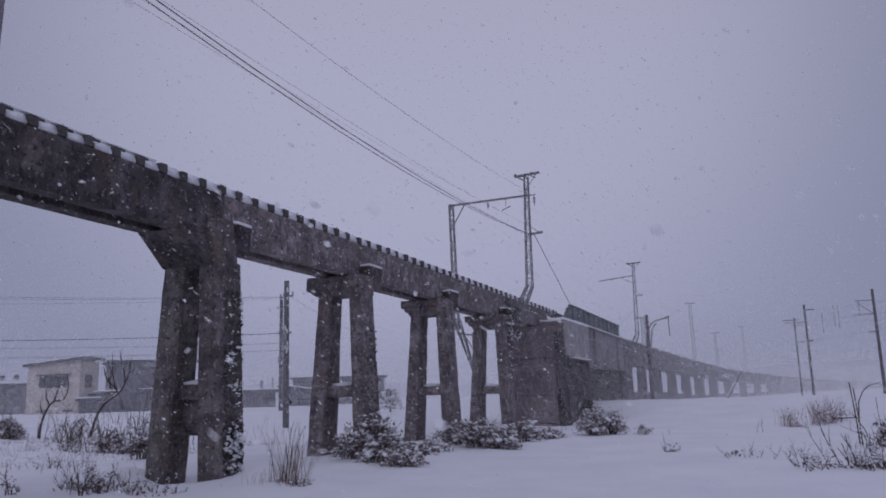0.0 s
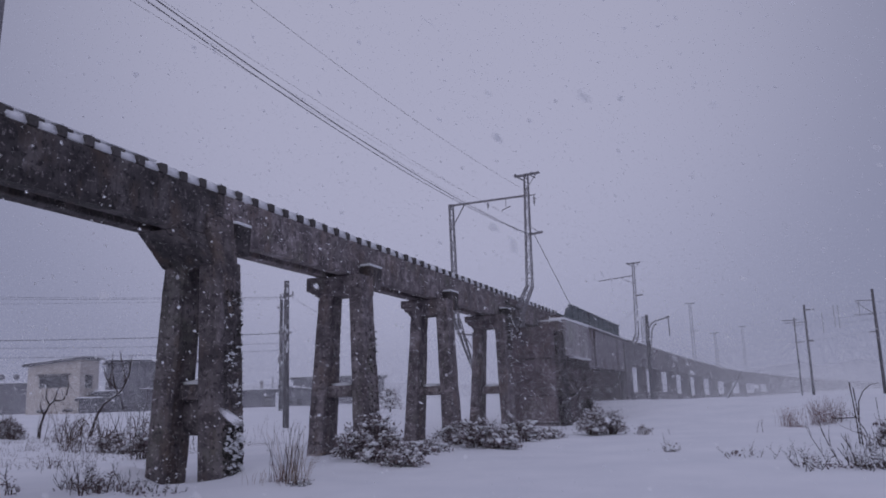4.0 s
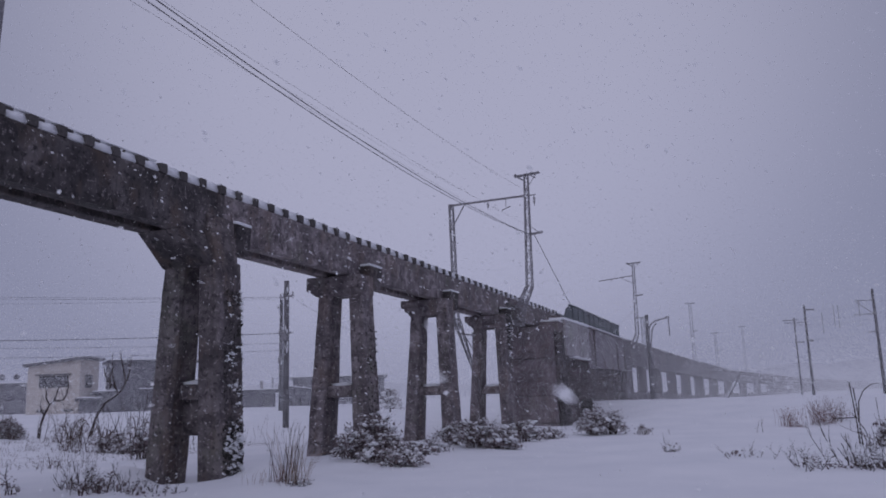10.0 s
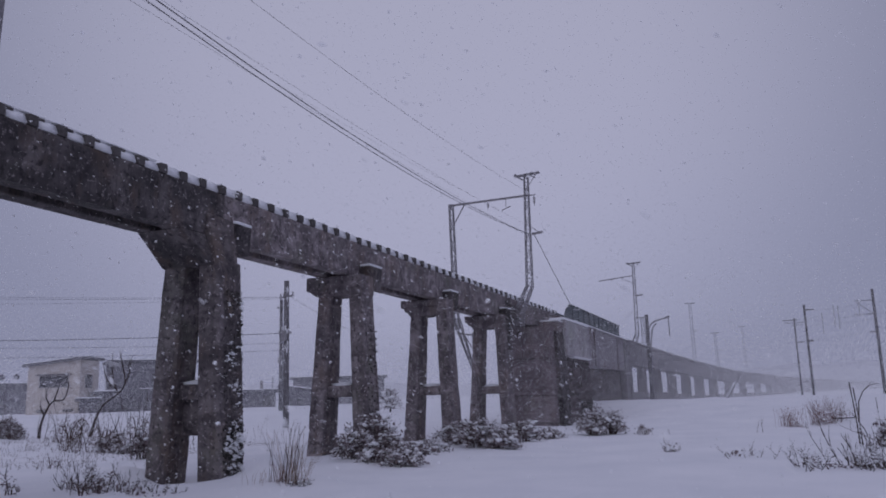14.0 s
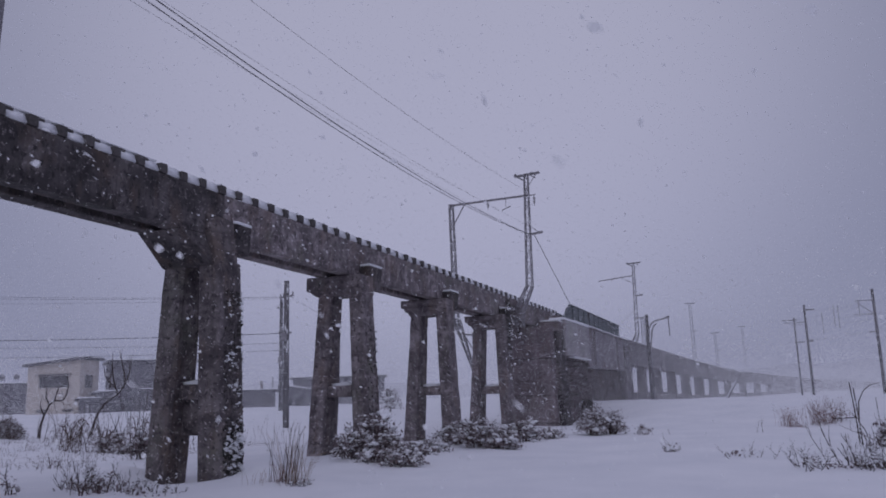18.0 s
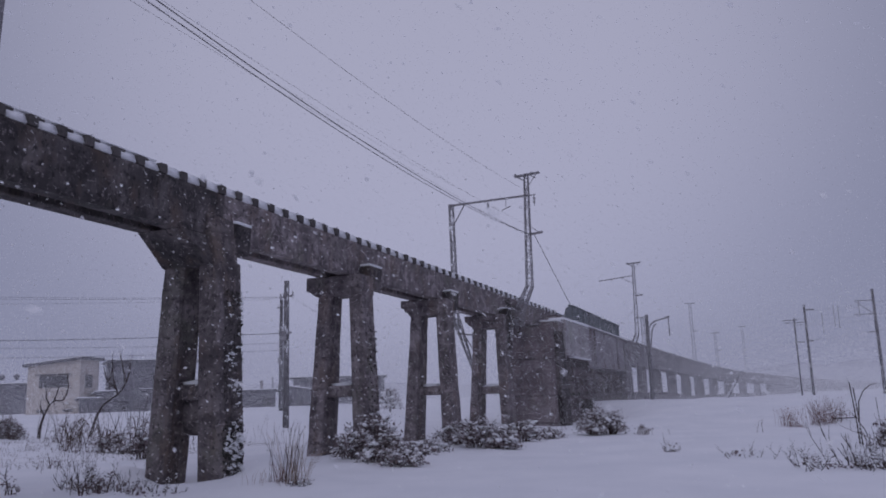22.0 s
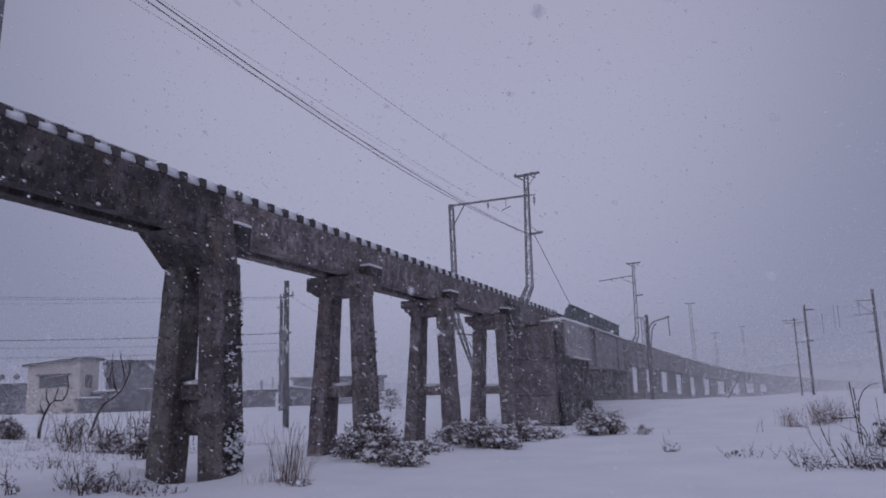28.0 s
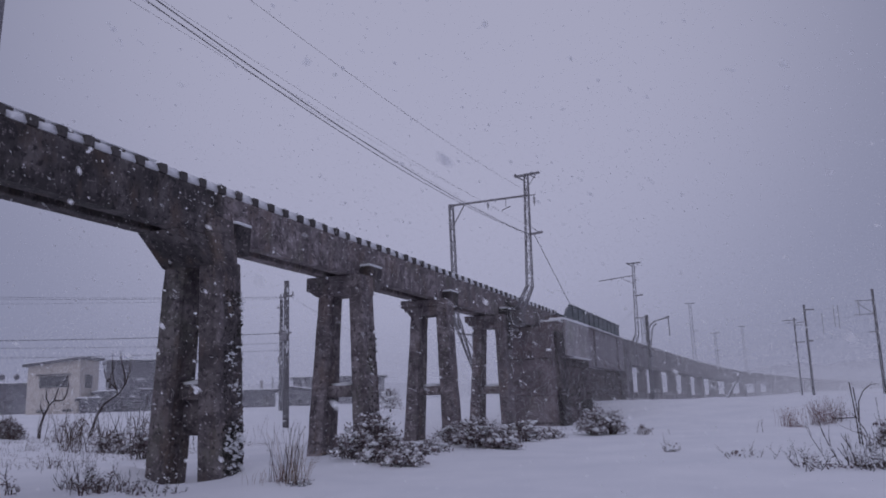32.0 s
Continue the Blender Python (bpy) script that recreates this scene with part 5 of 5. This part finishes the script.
# the ivy and frozen snow on the near columns
def clad(x, y0, y1, z0, z1, n, seed, label, snow=70, slope=0.0, big=1.0):
    rng = random.Random(seed)
    ivy = thing("ivy", (x, (y0 + y1) / 2, z0), label, "climbing plant")
    ym, w = (y0 + y1) / 2, (y1 - y0) / 2
    bm = bmesh.new()
    for _ in range(n):
        z = rng.random() ** 0.8 * (z1 - z0)
        leaf_card(bm, (rng.uniform(-0.03, 0.035) - slope * z, rng.uniform(-w, w), z), rng.uniform(0.025, 0.06), rng)
    tagged(part("foliage", bm, IVY, ivy, "dark ivy leaves"), kind="stuff")
    bm = bmesh.new()
    for k in range(max(3, snow // 9)):
        cy, cz = rng.uniform(-w, w), rng.random() ** 1.4 * (z1 - z0)
        reach = 0.06 * big * math.exp(rng.gauss(0, 0.5))
        tilt = rng.uniform(-0.6, 0.6)
        for i in range(9):
            a = rng.gauss(0, 1.1) * reach
            y, z = cy + a, min(z1 - z0, max(0.0, cz + a * tilt + rng.gauss(0, 0.45) * reach))
            s = min(0.05, 0.019 * math.exp(rng.gauss(0, 0.45))) * big ** 0.5
            if abs(y) < w:
                blob(bm, (rng.uniform(0.015, 0.05) - slope * z, y, z), (s * 0.9, s * rng.uniform(0.8, 1.9), s * rng.uniform(0.5, 1.0)), i + k, 1.0)
    tagged(part("clinging_snow", bm, SNOW, ivy, "snow plastered on the ivy", True), kind="stuff")


clad(-12.66, 16.95, 17.78, 0.2, 5.0, 2300, 31, "ivy with plastered snow climbing a pier", snow=330, slope=0.026, big=1.15)
clad(-12.63, 16.9, 17.75, 0.15, 1.5, 700, 36, "thick snowy ivy at the foot of a pier", snow=210, slope=0.03, big=1.5)
clad(-12.62, 25.0, 25.85, 0.9, 4.6, 420, 32, "thin ivy climbing a pier", snow=22, slope=0.036)
clad(-12.72, 42.0, 42.9, 3.0, 7.4, 800, 33, "ivy hanging over the end pier", snow=150, slope=0.0)

clad(-11.86, 53.0, 60.8, -0.3, 4.4, 3000, 34, "dark ivy below the hanging panel", snow=60, slope=0.02, big=1.6)
clad(-11.80, 56.0, 61.2, -0.4, 1.6, 1500, 38, "snowy creeper at the foot of the abutment", snow=110, slope=0.02, big=2.4)
clad(-13.2, 43.4, 46.6, 5.4, 7.3, 700, 35, "tangle of dead creeper and snow on the girder", snow=300, slope=0.0)

# leaning stakes, russet grass and brush on the open side
for i, (x, y, lx, h) in enumerate(((2.70, 27.95, -0.11, 1.95), (2.76, 27.9, -0.08, 1.78), (3.05, 27.8, -0.50, 1.0), (3.25, 27.3, -0.05, 1.45))):
    st = thing("stake", (x, y, gz(x, y)), "thin weathered stake leaning in the snow", "stake", "stakes in the snow")
    bm = bmesh.new()
    tube(bm, [(0, 0, -0.2), (lx * 0.4, 0, h * 0.5), (lx, 0.05, h)], [0.026, 0.023, 0.016] if i < 2 else [0.013, 0.012, 0.008], 7)
    part("shaft", bm, BARK, st, "", True)
    bm = bmesh.new()
    for j in range(9):
        u = 0.1 + 0.08 * j
        blob(bm, (lx * u - 0.012, -0.012, h * u), (0.018, 0.016, 0.05), j + i, 0.6)
    tagged(part("clinging_snow", bm, SNOW, st, "", True), kind="stuff")
for i, (x, y) in enumerate(((2.0, 20.7), (2.4, 20.8), (2.75, 20.9), (1.0, 21.0), (1.4, 20.6))):
    scrub(x, y, 0.4, 0.36, 11, 95 + i, "dark brush matted with snow", 40)
scrub(3.3, 27.2, 0.35, 1.0, 14, 91, "dark dead scrub against a stake", 40)
far_stake = thing("stake", (-2.2, 69.0, gz(-2.2, 69.0)), "leaning stake half white with snow on the bank", "stake", "stakes in the snow")
bm = bmesh.new()
tube(bm, [(-0.4, 0, -0.2), (0.78, 0, 1.85)], [0.04, 0.05], 7)
part("shaft", bm, STEEL, far_stake, "", True)
bm = bmesh.new()
tube(bm, [(-0.42, -0.04, 0.0), (0.42, -0.04, 1.35)], [0.055, 0.045], 7)
part("clinging_snow", bm, SNOW, far_stake, "snow frozen along the stake", True)
curved = thing("branch", (2.85, 27.9, gz(2.85, 27.9)), "bent bare branch arching over the snow", "branch")
bm = bmesh.new()
tube(bm, [(-0.12, 0, 0.75), (-0.06, 0, 1.35), (0.08, 0, 1.65), (0.32, 0.05, 1.85), (0.55, 0.1, 1.88)], [0.018, 0.017, 0.014, 0.011, 0.006], 6)
part("limb", bm, BARK, curved, "", True)
rail_bar = thing("fence_rail", (2.1, 27.9, gz(2.1, 27.9) + 0.84), "thin horizontal fence bar between weeds and stake", "fence rail")
bm = bmesh.new()
tube(bm, [(-0.08, 0.0, 0.0), (0.68, 0, 0.02)], [0.016, 0.016], 6)
part("bar", bm, BARK, rail_bar, "", True)
RUST = "russet dry grass standing out of the snow"
for i, (x, y, h, n) in enumerate(((1.15, 41.0, 0.95, 70), (1.45, 40.7, 0.25, 14), (2.45, 42.2, 1.1, 60), (2.75, 42.5, 1.35, 70), (3.3, 43.6, 1.2, 30), (3.6, 44.2, 0.8, 20))):
    tuft("grass_tuft", x, y, int(n * 0.9), h, 0.9, 0.55, 300 + i, TWIG if i == 4 else REDSTEM, RUST, 0.006, leafy=int(75 * h))
for i in range(34):
    x, y = rng.uniform(0.6, 2.75), 20.2 + rng.uniform(-0.6, 1.1)
    weed(x, y, rng.uniform(0.25, 0.62), 400 + i, "dark brush poking through the snow", 3, (rng.uniform(-2.2, 0.9), 0, 0.7), 0.011, BARK, snow=14)
for i in range(7):
    weed(1.9 + rng.uniform(0, 1.0), 20.8 + rng.uniform(-0.3, 0.6), rng.uniform(0.35, 0.7), 440 + i, "dark brush poking through the snow", 3, (rng.uniform(-0.9, 0.5), 0, 1), 0.013, BARK)
for i, (x, y) in enumerate(((-0.55, 23.6), (-0.2, 23.9), (0.1, 23.5), (-0.9, 23.2), (0.35, 24.6), (0.55, 24.5))):
    weed(x, y, rng.uniform(0.25, 0.45), 460 + i, "thin bent twig in the snow", 2, (rng.uniform(-1.4, 1.0), 0, 0.8), 0.01, TWIG, 1)
for i, (x, y, h) in enumerate(((-0.3, 36.0, 0.42), (-0.1, 36.2, 0.5), (-5.2, 36.5, 0.5), (-5.0, 36.2, 0.4), (-3.4, 30.0, 0.3), (-3.9, 36.8, 0.3))):
    weed(x, y, h, 480 + i, "thin dry twig standing in the snow", 2, (0.1, 0, 1), 0.012, TWIG, 1)

for i, (x, y) in enumerate(((-5.12, 38.3), (-5.0, 38.5), (-2.84, 26.35), (-2.7, 26.5))):
    weed(x, y, 0.2, 520 + i, "small flattened dark weed in the open snow", 5, (rng.uniform(-1, 1), 0.2, 0.45), 0.012, TWIG, 2)

for i, (x, y, lean, h, r) in enumerate(((1.6, 21.2, -0.48, 1.12, 0.017), (1.42, 21.2, -0.85, 0.85, 0.014), (1.0, 21.3, -0.7, 0.55, 0.011), (1.75, 21.3, -0.06, 0.62, 0.022), (1.9, 21.3, 0.05, 0.66, 0.020), (2.2, 21.6, 0.5, 0.75, 0.014))):
    weed(x, y, h, 740 + i, "dark broken branch leaning out of the snow", 3, (lean, 0, 1), r, BARK, 1, snow=16)
bush(3.34, 27.2, 0.10, 0.10, 0.85, 25, "dark dead grass hanging about a stake", 5, 1)
bush(-2.82, 26.2, 0.13, 0.10, 0.09, 26, "small dark weed flattened in the snow", 3, 2)
scrub(-0.6, 24.6, 0.55, 0.36, 12, 97, "low bent twigs in the open snow", 20)
arching_weed(-4.95, 36.8, 0.42, 5, 98, "small bent grass hoop in the open snow")

# snow-laden tree by the far houses
tree = thing("small_tree", (-38.5, 81.3, gz(-38.5, 81.3)), "small rounded garden tree weighed down with snow", "tree")
rt = random.Random(77)
bm = bmesh.new()
tube(bm, [(0, 0, -0.2), (0.05, 0, 0.6), (0.0, 0.1, 1.3), (0.1, 0, 2.0)], [0.12, 0.10, 0.07, 0.03], 7)
for _ in range(9):
    stem(bm, (0, 0, rt.uniform(0.4, 1.6)), (rt.uniform(-1, 1), rt.uniform(-1, 1), 0.7), 1.3, 0.03, rt, 0.25, 1, 3)
part("trunk", bm, BARK, tree)
bm = bmesh.new()
for _ in range(1300):
    a, rr, zz = rt.uniform(0, 6.28), rt.random() ** 0.6, rt.random()
    leaf_card(bm, (1.5 * rr * math.cos(a) * (1.1 - 0.6 * zz), 1.5 * rr * math.sin(a) * (1.1 - 0.6 * zz), 0.3 + 2.2 * zz), rt.uniform(0.05, 0.12), rt)
tagged(part("crown", bm, LEAF, tree), kind="stuff")
bm = bmesh.new()
for i in range(34):
    a, rr, zz = rt.uniform(0, 6.28), rt.random() ** 0.6, rt.random()
    blob(bm, (1.3 * rr * math.cos(a) * (1.1 - 0.6 * zz), 1.3 * rr * math.sin(a) * (1.1 - 0.6 * zz), 0.4 + 2.0 * zz), (0.3, 0.3, 0.15), i, 0.4)
tagged(part("clinging_snow", bm, SNOW, tree, "", True), kind="stuff")


# ---- falling snow: three bodies of flakes that the wind carries by ----
def loose_mesh(name, co, corners):
    """A mesh of many small loose triangles; corners: the triangles' vertices in order."""
    me = bpy.data.meshes.new(name)
    n = len(corners) // 3
    me.vertices.add(len(co))
    me.vertices.foreach_set("co", co.astype(np.float32).ravel())
    me.loops.add(len(corners))
    me.loops.foreach_set("vertex_index", corners.astype(np.int32))
    me.polygons.add(n)
    me.polygons.foreach_set("loop_start", (np.arange(n) * 3).astype(np.int32))
    me.update(calc_edges=True)
    me.materials.append(FLAKE)
    return me


def flakes(name, centres, sizes, gen, corners, label):
    """Flakes as small uneven plates with so many corners."""
    n = len(centres)
    a = gen.normal(size=(n, 3)).astype(np.float32)
    a /= np.linalg.norm(a, axis=1, keepdims=True)
    b = np.cross(a, gen.normal(size=(n, 3)).astype(np.float32))
    b /= np.linalg.norm(b, axis=1, keepdims=True)
    step = 2 * math.pi / corners
    around = np.arange(corners) * step + gen.uniform(-0.3, 0.3, size=(n, corners)) * step
    reach = gen.uniform(0.7, 1.15, size=(n, corners))
    shape = a[:, None, :] * (np.cos(around) * reach)[:, :, None] + b[:, None, :] * (np.sin(around) * reach)[:, :, None]
    co = (centres[:, None, :] + shape * sizes[:, None, None]).reshape(-1, 3)
    fan = np.array([(0, i, i + 1) for i in range(1, corners - 1)]).ravel()
    order = (np.arange(n)[:, None] * corners + fan[None, :]).ravel()
    return tagged(new(name, loose_mesh(name, co, order)), label, "falling snow", kind="stuff")


gen = np.random.default_rng(4)
WIND = np.array((1.3, 0.2, -1.0))


def cloud(count, lo, hi):
    return gen.uniform(lo, hi, size=(count, 3))


def clear_of_eye(c, velocity, reach):
    """Leave out the flakes that would blow into the lens."""
    v = velocity / np.linalg.norm(velocity)
    d = np.array(EYE) - c
    along = d @ v
    return c[np.linalg.norm(d - along[:, None] * v, axis=1) > reach]


drift = WIND * 32
near_c = clear_of_eye(cloud(165000, (-15.5 - drift[0], 1.5 - drift[1], 0.1), (4.5, 18, 9.5 - drift[2])), WIND, 1.3)
near_size = np.clip(gen.lognormal(math.log(0.0112), 0.48, len(near_c)), 0.004, 0.027)
large = near_size > 0.017
near_snow = flakes("falling_snow", near_c[~large], near_size[~large], gen, 4, "small white flakes of driven snow close by")
large_snow = flakes("falling_snow", near_c[large], near_size[large], gen, 7, "large wet flakes of snow driven past close by")
mid_c = cloud(235000, (-42 - drift[0], 18, 0.1), (14, 46, 20 - drift[2]))
mid_snow = flakes("falling_snow", mid_c, np.clip(gen.lognormal(math.log(0.021), 0.35, len(mid_c)), 0.010, 0.055), gen, 3, "white flakes of driven snow in the middle distance")
# slow drift, so that the far fan stays over the camera's view
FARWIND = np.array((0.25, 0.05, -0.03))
# fanned over the camera's view, sized by distance as haze, denser far and low
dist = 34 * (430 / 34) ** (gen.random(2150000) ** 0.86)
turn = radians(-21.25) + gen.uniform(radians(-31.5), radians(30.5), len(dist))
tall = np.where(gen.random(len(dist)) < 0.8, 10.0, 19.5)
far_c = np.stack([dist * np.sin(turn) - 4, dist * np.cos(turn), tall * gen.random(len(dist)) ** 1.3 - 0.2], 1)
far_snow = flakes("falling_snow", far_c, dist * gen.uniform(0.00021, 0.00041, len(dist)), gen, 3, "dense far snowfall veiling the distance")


def motions():
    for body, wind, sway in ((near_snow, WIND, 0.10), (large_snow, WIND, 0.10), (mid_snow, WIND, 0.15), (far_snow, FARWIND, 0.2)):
        rows = []
        for i in range(33):
            p = wind * i
            rows.append((float(i), pose(p[0] + sway * math.sin(i * 0.9), p[1] + sway * math.sin(i * 0.53 + 1), p[2])))
        walk(body, rows)


motions()
